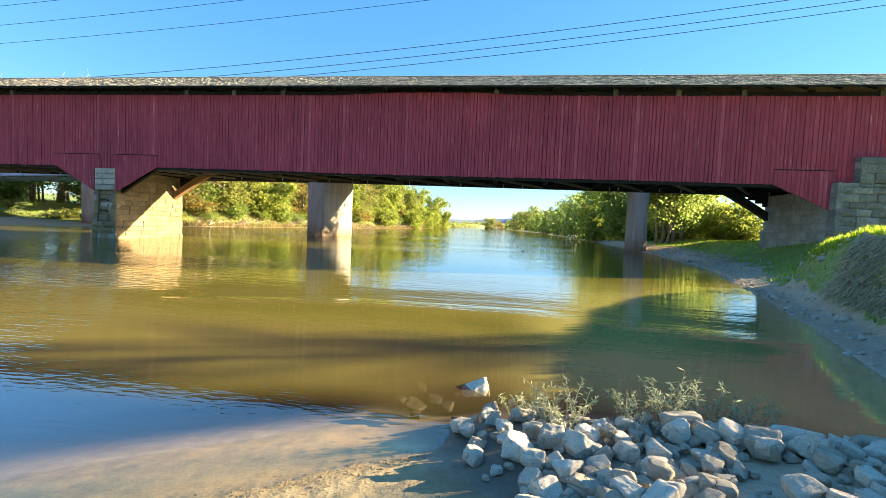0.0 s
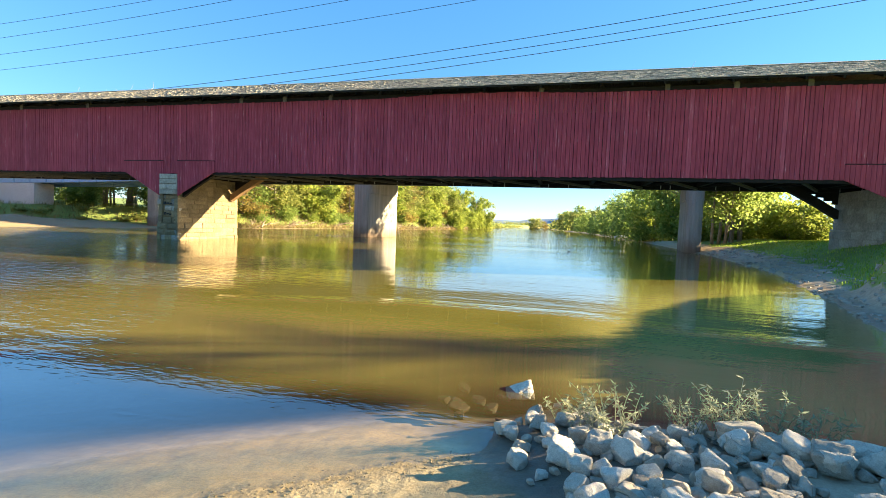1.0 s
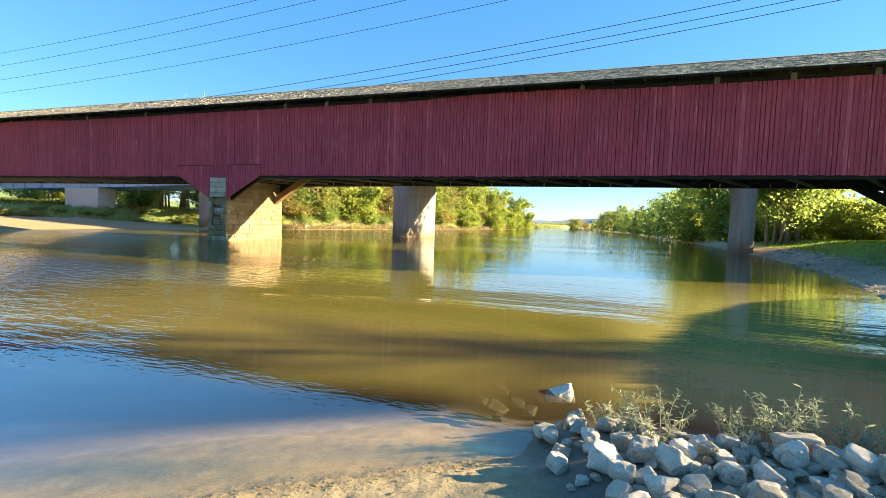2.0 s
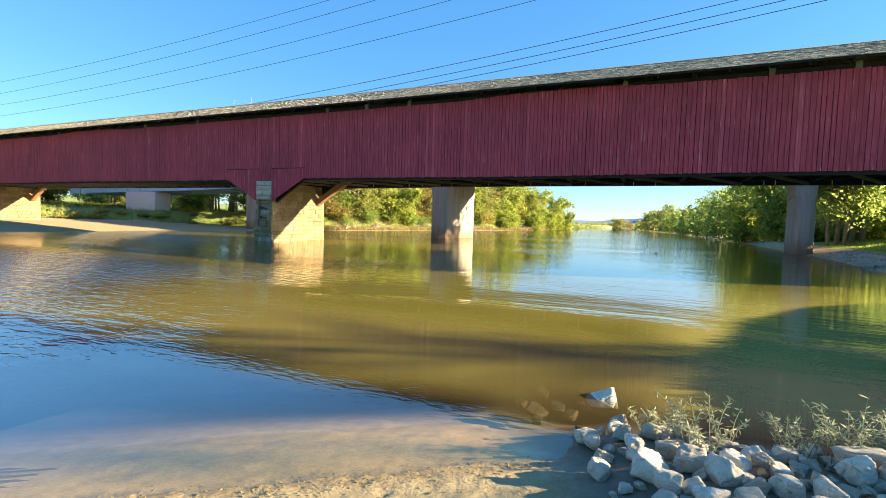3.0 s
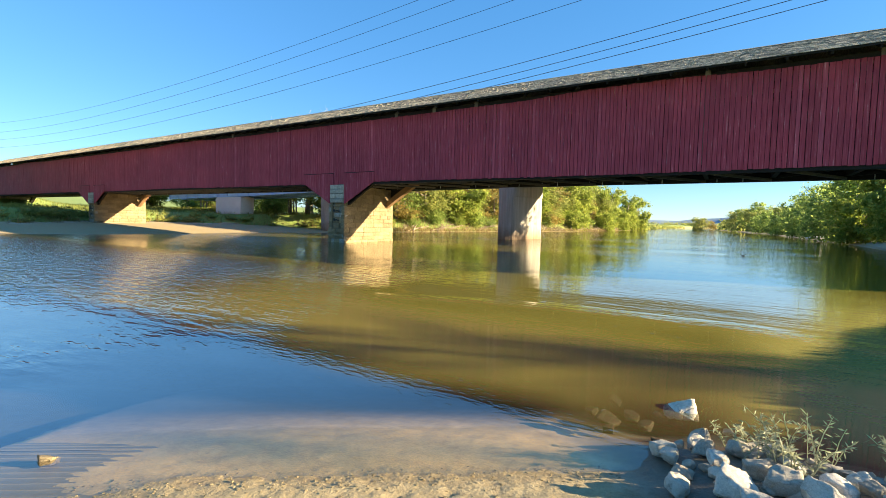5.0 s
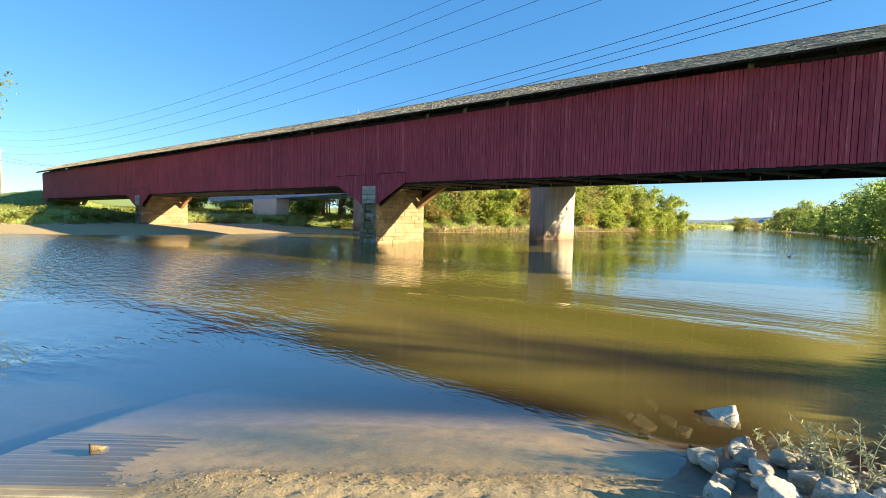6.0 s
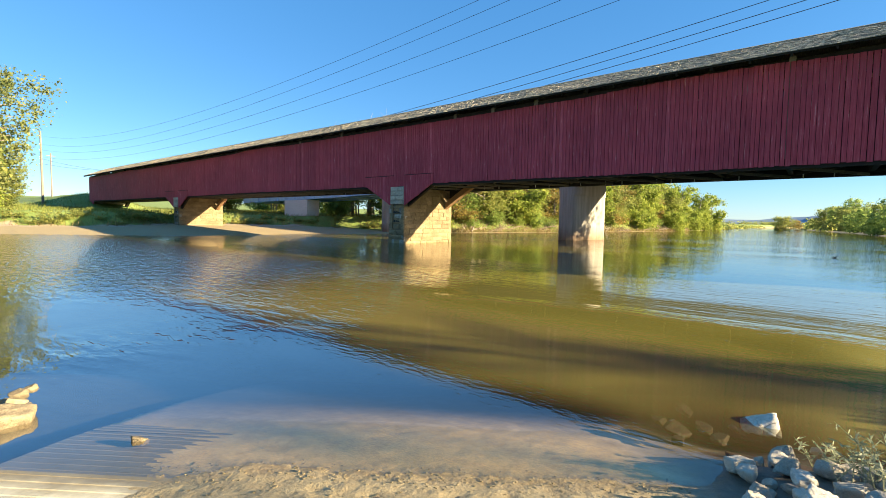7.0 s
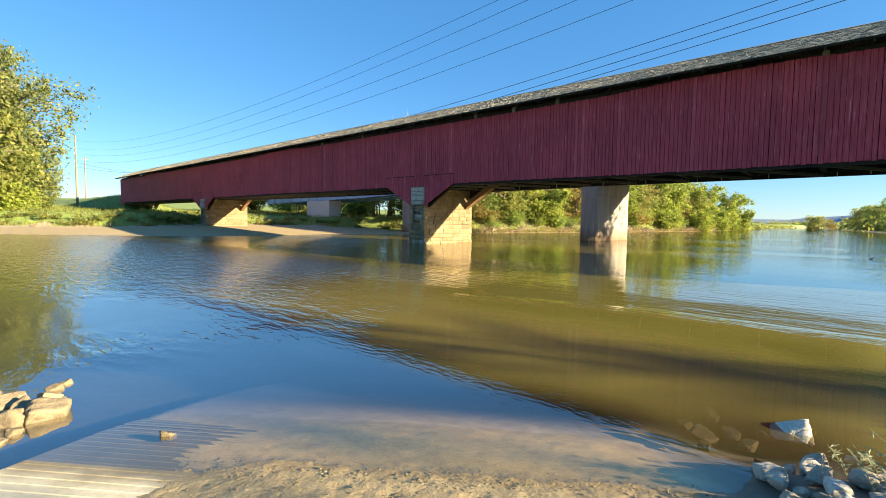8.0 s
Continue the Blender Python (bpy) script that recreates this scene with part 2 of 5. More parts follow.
def pier_concrete():
    """Pale board-marked concrete, streaked from above, with brown flood silt and a dark tide line at its foot."""
    m, nt, p = nodes("tide_marked_concrete")
    v = coords(nt)
    run = noise_of(nt, coords(nt, (2.2, 2.2, 0.18)), 1.0, 5.0, 0.65)
    patch = noise_of(nt, v, 1.3, 5.0, 0.65)
    fine = noise_of(nt, v, 16.0, 5.0, 0.7)
    col = ramp(nt, run, [(0.3, (0.19, 0.17, 0.143)), (0.5, (0.31, 0.285, 0.245)), (0.72, (0.44, 0.41, 0.36))])
    col = mix(nt, 0.3, col, ramp(nt, fine, [(0.3, (0.15, 0.135, 0.11)), (0.7, (0.48, 0.445, 0.39))]))
    sep = nt.nodes.new("ShaderNodeSeparateXYZ")
    nt.links.new(v, sep.inputs[0])
    high = nt.nodes.new("ShaderNodeMath")
    high.operation = 'MULTIPLY_ADD'
    nt.links.new(patch, high.inputs[0])
    high.inputs[1].default_value = 1.6
    nt.links.new(sep.outputs["Z"], high.inputs[2])
    reach = nt.nodes.new("ShaderNodeMath")
    reach.operation = 'MULTIPLY'
    reach.inputs[1].default_value = 0.2
    nt.links.new(high.outputs[0], reach.inputs[0])
    silt = ramp(nt, reach.outputs[0], [(0.18, (1, 1, 1)), (0.36, (0.45, 0.45, 0.45)), (0.5, (0, 0, 0))])
    col = mix(nt, silt, col, mix(nt, 1.0, col, (0.62, 0.47, 0.36), 'MULTIPLY'))
    nt.links.new(col, p.inputs["Base Color"])
    p.inputs["Roughness"].default_value = 0.9
    p.inputs["Specular IOR Level"].default_value = 0.25
    nt.links.new(bump(nt, fine, 0.4, 0.008), p.inputs["Normal"])
    return m


def ramp_concrete():
    """Grooved cast concrete, brightened above, wet and darker just over the water and below it."""
    m, nt, p = nodes("ramp_concrete")
    v = coords(nt)
    big, fine = noise_of(nt, v, 2.0), noise_of(nt, v, 20.0, 6.0, 0.7)
    # dry tone raised to stand in for the sun the slope misses
    col = ramp(nt, big, [(0.3, (0.56, 0.495, 0.335)), (0.7, (0.74, 0.665, 0.475))])
    col = mix(nt, 0.4, col, ramp(nt, fine, [(0.25, (0.3, 0.26, 0.165)), (0.65, (0.68, 0.605, 0.425))]))
    sep = nt.nodes.new("ShaderNodeSeparateXYZ")
    nt.links.new(v, sep.inputs[0])
    edge = nt.nodes.new("ShaderNodeMath")
    edge.operation = 'MULTIPLY_ADD'
    nt.links.new(big, edge.inputs[0])
    edge.inputs[1].default_value = 0.06
    nt.links.new(sep.outputs["Z"], edge.inputs[2])
    wet = ramp(nt, edge.outputs[0], [(0.045, (1, 1, 1)), (0.08, (0, 0, 0))])
    col = mix(nt, wet, col, mix(nt, 1.0, col, (0.42, 0.375, 0.3), 'MULTIPLY'))
    nt.links.new(col, p.inputs["Base Color"])
    rough = nt.nodes.new("ShaderNodeMapRange")
    rough.inputs[3].default_value, rough.inputs[4].default_value = 0.88, 0.35
    nt.links.new(wet, rough.inputs[0])
    nt.links.new(rough.outputs[0], p.inputs["Roughness"])
    p.inputs["Specular IOR Level"].default_value = 0.35
    nt.links.new(bump(nt, fine, 0.5, 0.006), p.inputs["Normal"])
    return m


PIERCON = pier_concrete()
RED = red_paint()
WATER = water_mat()
GROUND = ground_mat()
SHINGLE = shingle_mat()
# near-black: the shade under and inside the bridge is put into this colour
TIMBER = surface("shade_dark_timber", (0.007, 0.006, 0.0055), (0.024, 0.02, 0.017), 1.5, 14.0, 0.85, 0.006, (1, 1, 1))
ARCHWOOD = surface("brown_arch_timber", (0.17, 0.10, 0.05), (0.36, 0.22, 0.11), 1.2, 12.0, 0.8, 0.006)
STONE = surface("tan_limestone_block", (0.15, 0.107, 0.056), (0.3, 0.225, 0.125), 0.9, 9.0, 0.9, 0.06, vary=0.26)
WINGSTONE = surface("dark_weathered_limestone", (0.09, 0.085, 0.07), (0.33, 0.305, 0.255), 1.6, 9.0, 0.9, 0.06, vary=0.35)
GREYSTONE = surface("grey_limestone_block", (0.16, 0.14, 0.11), (0.5, 0.45, 0.36), 1.6, 9.0, 0.9, 0.06, vary=0.3)
MORTAR = surface("lime_mortar", (0.07, 0.055, 0.035), (0.15, 0.115, 0.075), 2.0, 20.0, 0.95, 0.01)
CONCRETE = surface("bridge_concrete", (0.2, 0.185, 0.155), (0.52, 0.49, 0.43), 0.9, 5.0, 0.9, 0.01, (1.6, 1.6, 0.22))
RAMPCON = ramp_concrete()
STEEL = surface("blue_grey_girder_paint", (0.03, 0.042, 0.04), (0.06, 0.075, 0.07), 0.6, 6.0, 0.6, 0.003)
GRAVEL = surface("bank_gravel", (0.2, 0.175, 0.145), (0.46, 0.41, 0.34), 4.0, 22.0, 0.9, 0.01, obj=True)
TANROCK = surface("tan_sunlit_stone", (0.13, 0.1, 0.06), (0.32, 0.255, 0.155), 4.0, 22.0, 0.9, 0.012, vary=0.25, obj=True)
# same girder paint with the sky's light put in, for the left span
STEEL_SKYLIT = surface("skylit_girder_paint", (0.3, 0.5, 0.72), (0.38, 0.6, 0.82), 0.6, 6.0, 0.6, 0.003)
ROCK = rock_mat()
BARK = surface("grey_brown_bark", (0.15, 0.125, 0.1), (0.34, 0.29, 0.24), 2.0, 14.0, 0.95, 0.02)
POLEWOOD = surface("weathered_pole_wood", (0.12, 0.1, 0.08), (0.23, 0.2, 0.165), 1.0, 12.0, 0.9, 0.005)
BRACE = surface("grey_brown_brace_timber", (0.06, 0.052, 0.043), (0.15, 0.13, 0.11), 1.5, 14.0, 0.85, 0.006)
CLOD = surface("damp_sand_crumb", (0.2, 0.15, 0.08), (0.42, 0.33, 0.18), 6.0, 40.0, 0.9, 0.004)
ABUTSTONE = surface("pale_abutment_limestone", (0.2, 0.18, 0.14), (0.46, 0.42, 0.345), 1.1, 8.0, 0.9, 0.05, vary=0.16)
WETROCK = surface("brown_wet_stone", (0.055, 0.04, 0.022), (0.15, 0.112, 0.065), 4.0, 22.0, 0.5, 0.012, vary=0.25, obj=True)
DRIFT = surface("bleached_driftwood", (0.13, 0.1, 0.065), (0.31, 0.245, 0.17), 2.0, 14.0, 0.9, 0.01)
CABLE = surface("black_cable", (0.02, 0.02, 0.022), (0.04, 0.04, 0.045), 2.0, 10.0, 0.6, 0.001)
PEG = surface("pale_metal_rod", (0.45, 0.45, 0.43), (0.65, 0.64, 0.6), 5.0, 20.0, 0.5, 0.001)
PAINTMARK = surface("black_stencil_paint", (0.02, 0.02, 0.02), (0.05, 0.05, 0.05), 5.0, 30.0, 0.8, 0.001)
LEAF_GREEN = leafy("green_leaves", (0.15, 0.22, 0.06), (0.32, 0.41, 0.12), (0.4, 0.44, 0.15), 0.68)
LEAF_YELLOW = leafy("yellow_green_leaves", (0.2, 0.26, 0.05), (0.35, 0.41, 0.09), (0.46, 0.44, 0.12), 0.55)
LEAF_OLIVE = leafy("olive_autumn_leaves", (0.2, 0.24, 0.07), (0.36, 0.38, 0.12), (0.44, 0.4, 0.15), 0.62)
LEAF_RUST = leafy("rusty_autumn_leaves", (0.22, 0.17, 0.06), (0.38, 0.3, 0.1), (0.42, 0.3, 0.1), 0.55)
GRASS = leafy("bank_grass", (0.18, 0.28, 0.035), (0.36, 0.5, 0.07), (0.48, 0.5, 0.14), 0.5)
# grass with sunlight put into its colour, for the bank's crest
LUSH = leafy("lush_sunlit_grass", (0.22, 0.34, 0.03), (0.38, 0.52, 0.05), (0.5, 0.54, 0.1), 0.65)
FARGRASS = leafy("late_summer_grass", (0.13, 0.16, 0.04), (0.25, 0.28, 0.075), (0.36, 0.33, 0.13), 0.45)
BRUSH = leafy("dry_brown_brush", (0.16, 0.11, 0.06), (0.32, 0.23, 0.12), (0.4, 0.36, 0.14), 0.3)
DRYGRASS = leafy("dry_straw_grass", (0.36, 0.30, 0.21), (0.58, 0.49, 0.36), (0.70, 0.61, 0.46), 0.3)
WEED = leafy("dry_willow_weed", (0.2, 0.22, 0.15), (0.36, 0.38, 0.28), (0.46, 0.46, 0.34), 0.35)
# colour raised in place of light missing on the road bridge's end wall
PALECON = surface("brightened_concrete", (0.62, 0.63, 0.6), (0.82, 0.82, 0.79), 0.5, 5.0, 0.9, 0.006)
# darker than the near siding, to cut the red light it throws back
REARRED = surface("low_bounce_red", (0.12, 0.03, 0.035), (0.22, 0.055, 0.06), 1.0, 8.0, 0.85, 0.005)
LEAF_PALE = leafy("pale_cottonwood_leaves", (0.14, 0.17, 0.06), (0.26, 0.29, 0.11), (0.34, 0.32, 0.14), 0.5)
HILL = surface("hazy_wooded_hill", (0.22, 0.3, 0.4), (0.26, 0.34, 0.43), 0.01, 0.05, 1.0, 0.1)


# ---- mesh helpers ----
def mesh_of(name, verts, faces, material, smooth=False):
    me = bpy.data.meshes.new(name)
    me.from_pydata([tuple(v) for v in verts], [], [tuple(f) for f in faces])
    me.materials.append(material)
    if smooth:
        me.polygons.foreach_set("use_smooth", [True] * len(me.polygons))
    me.update()
    return me


def empty(name, at=(0, 0, 0)):
    ob = new(name)
    ob.location = at
    ob.empty_display_size = 0.3
    return ob


def held(ob, parent):
    """Parents ob where it stands."""
    ob.parent = parent
    ob.matrix_parent_inverse = parent.matrix_basis.inverted()
    return ob


def part(name, me, parent, label="", at=None):
    ob = new(name, me)
    if at is not None:
        ob.location = at
    held(ob, parent)
    return tagged(ob, label) if label else ob


def box(x0, x1, y0, y1, z0, z1, jit=0.0, rng=random):
    j = lambda: rng.uniform(-jit, jit) if jit else 0.0
    v = [(x + j(), y + j(), z + j()) for z in (z0, z1) for x, y in ((x0, y0), (x1, y0), (x1, y1), (x0, y1))]
    f = [(0, 3, 2, 1), (4, 5, 6, 7), (0, 1, 5, 4), (1, 2, 6, 5), (2, 3, 7, 6), (3, 0, 4, 7)]
    return v, f


def join(pieces):
    V, F = [], []
    for v, f in pieces:
        n = len(V)
        V += v
        F += [tuple(i + n for i in q) for q in f]
    return V, F


def beam(a, b, w, h):
    """A straight timber from a to b, w across and h deep."""
    a, b = Vector(a), Vector(b)
    d = (b - a).normalized()
    s = d.cross(Vector((0, 0, 1)))
    s = s.normalized() if s.length > 1e-4 else Vector((1, 0, 0))
    u = s.cross(d)
    v = [tuple(p + s * (i * w / 2) + u * (j * h / 2)) for p in (a, b) for i, j in ((-1, -1), (1, -1), (1, 1), (-1, 1))]
    return v, [(0, 1, 2, 3), (7, 6, 5, 4), (0, 4, 5, 1), (1, 5, 6, 2), (2, 6, 7, 3), (3, 7, 4, 0)]


def tube(points, radii, sides=7):
    V, F = [], []
    pts = [Vector(p) for p in points]
    for i, (p, r) in enumerate(zip(pts, radii)):
        d = (pts[min(i + 1, len(pts) - 1)] - pts[max(i - 1, 0)]).normalized()
        s = d.cross(Vector((0.13, 0.97, 0.2))).normalized()
        u = d.cross(s)
        for k in range(sides):
            t = 2 * math.pi * k / sides
            V.append(tuple(p + (s * math.cos(t) + u * math.sin(t)) * r))
    for i in range(len(pts) - 1):
        for k in range(sides):
            a, b = i * sides + k, i * sides + (k + 1) % sides
            F.append((a, b, b + sides, a + sides))
    F.append(tuple(range(sides - 1, -1, -1)))
    F.append(tuple(range((len(pts) - 1) * sides, len(pts) * sides)))
    return V, F


def block(w, d, h, rng, jit=0.02, bev=0.025):
    """A hewn stone, its middle at the origin: a chamfered face towards -y and uneven corners."""
    x, y, z = w / 2, d / 2, h / 2
    b = min(bev, w / 4, h / 4)
    outer = [(-x, -y + b, -z), (x, -y + b, -z), (x, -y + b, z), (-x, -y + b, z)]
    face = [(-x + b, -y, -z + b), (x - b, -y, -z + b), (x - b, -y, z - b), (-x + b, -y, z - b)]
    rear = [(-x, y, -z), (x, y, -z), (x, y, z), (-x, y, z)]
    mid = [(rng.uniform(-.2, .2) * w, -y - rng.uniform(0.3, 1.2) * jit, rng.uniform(-.2, .2) * h)]
    V = outer + [tuple(c + rng.uniform(-jit, jit) * 0.5 for c in p) for p in face] + rear + mid
    F = [(4, 5, 12), (5, 6, 12), (6, 7, 12), (7, 4, 12), (0, 1, 5, 4), (1, 2, 6, 5), (2, 3, 7, 6), (3, 0, 4, 7),
         (0, 8, 9, 1), (1, 9, 10, 2), (2, 10, 11, 3), (3, 11, 8, 0), (8, 11, 10, 9)]
    return V, F

# ---- the ground: one sheet, water level at z = 0 ----
RIGHT_SHORE = ((-400, 60), (-40, 12), (2, 5.2), (4.6, 4.9), (7.2, 5.3), (8.7, 5.8), (10.7, 6.5), (12.4, 6.95), (16.3, 8.2), (20.7, 9.3), (26.7, 10.8),
               (34.4, 11.7), (42.4, 12.6), (55, 13.0), (83, 14.2), (134, 13.4), (208, 10), (300, 0), (420, -8), (700, 6), (1200, 60))
LEFT_SHORE = ((-400, -190), (-60, -84), (-20, -71), (4.6, -60.5), (8.2, -57.5), (12, -54), (16, -50.8), (20, -48), (27.5, -48.5), (36, -49.5), (44, -46),
              (63, -45), (80, -42), (113, -37), (167, -33), (213, -33), (300, -40), (420, -50), (700, -60), (1200, -30))
SLOPE = (-0.586, 0.81)      # the ramp's way down to the river
ALONG = (0.81, 0.586)       # along its water line
EDGE = 3.33                 # from the camera to the water line


def smooth(a, b, x):
    t = np.clip((x - a) / (b - a), 0, 1)
    return t * t * (3 - 2 * t)


def wobble(x, y, s, seed=0.0):
    """Cheap smooth unevenness, about -1 to 1."""
    return (np.sin(x * s + 1.7 * np.sin(y * s * 0.83 + seed) + seed) * np.cos(y * s * 1.13 + 1.3 * np.sin(x * s * 0.71 + 2.1 * seed))
            + 0.5 * np.sin(2.3 * s * (x * 0.6 - y * 0.8) + 3 * seed + np.sin(x * s * 1.9)) * np.cos(2.1 * s * (x * 0.8 + y * 0.6) + seed)) / 1.5


def line_at(line, y):
    return np.interp(y, [p[0] for p in line], [p[1] for p in line])


def lay(x, y):
    """Height and cover of the ground: z, grassy, muddy."""
    x, y = np.asarray(x, float), np.asarray(y, float)
    e = SLOPE[0] * x + SLOPE[1] * y - EDGE
    t = ALONG[0] * x + ALONG[1] * y
    # ramp, with silt over its right half and deeper water beside it
    z = -0.13 * e
    z = np.where(e > 0, -0.13 * e - 0.02 * e * e, z)
    silt = smooth(-3.1, -1.3, t + 0.25 * wobble(x, y, 2.0, 1.0)) * smooth(2.4, 0.6, e)
    z = z + silt * (0.05 + 0.005 * wobble(x, y, 5.0, 2.0) + 0.005 * wobble(x, y, 17.0, 4.0)) - 0.05
    # trodden sand: prints, clods and drag marks
    tread = smooth(-2.9, -2.2, t) * smooth(2.0, 1.2, t) * smooth(0.15, -0.1, e) * smooth(-2.5, -1.6, e)
    prints = smooth(0.25, 0.7, wobble(x, y, 7.0, 1.3) * wobble(x, y, 11.0, 0.4) + 0.25 * wobble(x, y, 31.0, 2.0))
    z = z + tread * (0.007 * wobble(x, y, 23.0, 3.3) + 0.006 * wobble(x, y, 41.0, 1.1) - 0.024 * prints)
    z = z - 0.3 * smooth(-3.55, -3.8, t) * smooth(-7.0, -4.0, t)
    pile = smooth(1.75, 2.4, t) * smooth(1.75, 0.6, e)
    z = z + pile * (0.10 + 0.05 * smooth(2.5, 4.5, t)) + smooth(3.0, 6.0, t) * smooth(0.8, -1.0, e) * 0.3
    rim = np.interp(x, [-1.7, -0.45, 0.1, 1.2, 2.2, 3.4, 4.9, 7.0], [3.0, 4.2, 4.62, 4.68, 4.6, 4.45, 4.3, 4.0])
    k = smooth(-1.7, -0.3, x)
    z = (1 - k) * z + k * np.minimum(z, 0.32 * (rim - y) + 0.03 * wobble(x, y, 3.0, 1.5))
    z = np.maximum(z, -1.8)
    near = z
    # right bank
    q = x - line_at(RIGHT_SHORE, y)
    toe = np.interp(y, [5, 12, 14, 15.5, 17, 18.5, 20, 30, 45, 80], [1.0, 0.7, 0.6, 0.45, 0.5, 0.8, 1.4, 2.2, 3.5, 3.0])
    high = np.interp(y, [0, 8, 12, 14, 15.5, 17, 18.5, 20, 24, 27, 34, 50, 120], [2.2, 2.15, 2.15, 2.15, 1.95, 1.7, 1.45, 1.25, 1.55, 1.9, 2.0, 1.4, 1.6])
    run = np.interp(y, [5, 12, 14, 15.5, 17, 18.5, 20, 26, 34, 60], [1.4, 1.4, 1.5, 1.5, 1.5, 2.2, 3.2, 4.2, 5.0, 8.0])
    zr = np.where(q < 0, 0.22 * q, 0.17 * np.clip(q, 0, None))
    zr = np.where(q > toe, 0.17 * toe + (high - 0.17 * toe) * smooth(0, 1, (q - toe) / run), zr)
    zr = zr + 0.02 * np.clip(q - toe - run, 0, 40) + 0.05 * wobble(x, y, 0.9, 3.0) * smooth(0, 1, q) + 0.02 * wobble(x, y, 4.0, 5.0) * smooth(0, 0.5, q)
    zr = np.maximum(zr, -1.8)
    # left bank: beach, then a cut bank with grass above
    p = line_at(LEFT_SHORE, y) - x
    beach = np.interp(y, [0, 18, 27, 42, 58, 75], [17, 20, 27, 27, 6, 2.0])
    zl = np.where(p < 0, 0.15 * p, 0.03 * np.clip(p, 0, None)) + 0.05 * wobble(x, y, 0.35, 7.0) * smooth(0, 4, p)
    zl = np.where(p > beach, zl + (2.3 - 0.03 * beach) * smooth(0, 1, (p - beach) / 5.0) + 0.25 * wobble(x, y, 0.8, 4.0) * smooth(0, 2, p - beach), zl)
    zl = zl + np.clip(0.025 * (p - beach - 8), 0, 1.2) - np.clip(0.03 * (p - beach), 0, 3) * (p > beach)
    zl = zl + 3.2 * np.exp(-((y - 30) / 7.0) ** 2) * smooth(-108, -122, x)
    zl = np.maximum(zl, -1.8)
    z = np.maximum(zr, zl)
    use_near = (e < 7) & (x < line_at(RIGHT_SHORE, y) + 1.0) & (x > -12)
    z = np.where(use_near, np.maximum(near, z), z)
    behind = smooth(-2.0, -9.0, e)
    z = z * (1 - behind) + np.maximum(z, 1.6) * behind
    far = smooth(500, 900, np.hypot(x, y)) * (np.maximum(zr, zl) > 0)
    z = z + 2.0 * far
    grassy = np.maximum(smooth(-0.3, 0.35, (q - toe) / run + 0.22 * wobble(x, y, 1.3, 2.2)) * (q > 0.4), smooth(-0.25, 0.35, (p - beach) / 5.0 + 0.3 * wobble(x, y, 0.5, 1.0)) * (p > 0))
    grassy = np.maximum(grassy, (x < -20) * (y > 50) * smooth(0.8, 2.2, p + 0.6 * wobble(x, y, 0.6, 2.0)))
    grassy = np.maximum(grassy, behind)
    grassy = np.where(use_near & (e > -2.5), 0, grassy)
    muddy = np.where((q > -6) & (y > 3.6) & (x > 0), 1.0, 0.0)
    muddy = np.where((p > 0.7 * beach) & (x < 0), smooth(0.7, 1.1, p / beach + 0.15 * wobble(x, y, 0.7, 8.0)), muddy)
    muddy = np.where(use_near, np.maximum(smooth(1.0, 2.2, t + 0.3 * wobble(x, y, 2.2, 6.0)), smooth(0.9, 1.6, e)), muddy)
    return z, grassy, muddy


def lines(*stretches):
    out = []
    for a, b, n in stretches:
        out += list(np.linspace(a, b, n, endpoint=False))
    return np.array(out + [stretches[-1][1]])


XS = lines((-4000, -600, 12), (-600, -160, 22), (-160, -40, 100), (-40, -8, 40), (-8, -4.5, 31), (-4.5, 1.2, 120), (1.2, 5, 34), (5, 16, 64), (16, 40, 30), (40, 160, 20), (160, 600, 10), (600, 4000, 10))
YS = lines((-1500, -100, 10), (-100, -6, 20), (-6, 0.6, 58), (0.6, 4.4, 86), (4.4, 7, 26), (7, 14, 44), (14, 40, 64), (40, 120, 60), (120, 500, 60), (500, 1500, 15), (1500, 4500, 10))
GX, GY = np.meshgrid(XS, YS)
GZ, GRASSY, MUDDY = lay(GX, GY)
nx, ny = len(XS), len(YS)


def sheet(name, z, material, fields, step=1):
    """One sheet over the whole grid; step thins its lines."""
    rows, cols = [sorted(set(range(0, n, step)) | {n - 1}) for n in (ny, nx)]
    cut = np.ix_(rows, cols)
    V = np.stack([GX[cut].ravel(), GY[cut].ravel(), z[cut].ravel()], 1)
    i = np.arange(len(rows) * len(cols)).reshape(len(rows), len(cols))
    F = np.stack([i[:-1, :-1].ravel(), i[:-1, 1:].ravel(), i[1:, 1:].ravel(), i[1:, :-1].ravel()], 1)
    me = bpy.data.meshes.new(name)
    me.from_pydata(V.tolist(), [], F.tolist())
    me.polygons.foreach_set("use_smooth", [True] * len(me.polygons))
    me.materials.append(material)
    for key, val in fields.items():
        at = me.attributes.new(key, 'FLOAT', 'POINT')
        at.data.foreach_set("value", val[cut].ravel().astype(np.float32))
    return new(name, me)


wetness = smooth(0.035, 0.0, GZ) * np.where(GZ > 0, 0.8, 0.1)
wetness = np.where((GX > 4.5) & (GZ > 0), smooth(0.16, 0.03, GZ + 0.05 * wobble(GX, GY, 3.0, 2.0)) * 0.85, wetness)
GT, GE = ALONG[0] * GX + ALONG[1] * GY, SLOPE[0] * GX + SLOPE[1] * GY - EDGE
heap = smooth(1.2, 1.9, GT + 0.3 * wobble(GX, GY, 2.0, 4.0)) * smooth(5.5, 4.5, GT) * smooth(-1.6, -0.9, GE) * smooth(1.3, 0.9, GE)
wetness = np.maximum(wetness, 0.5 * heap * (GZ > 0))
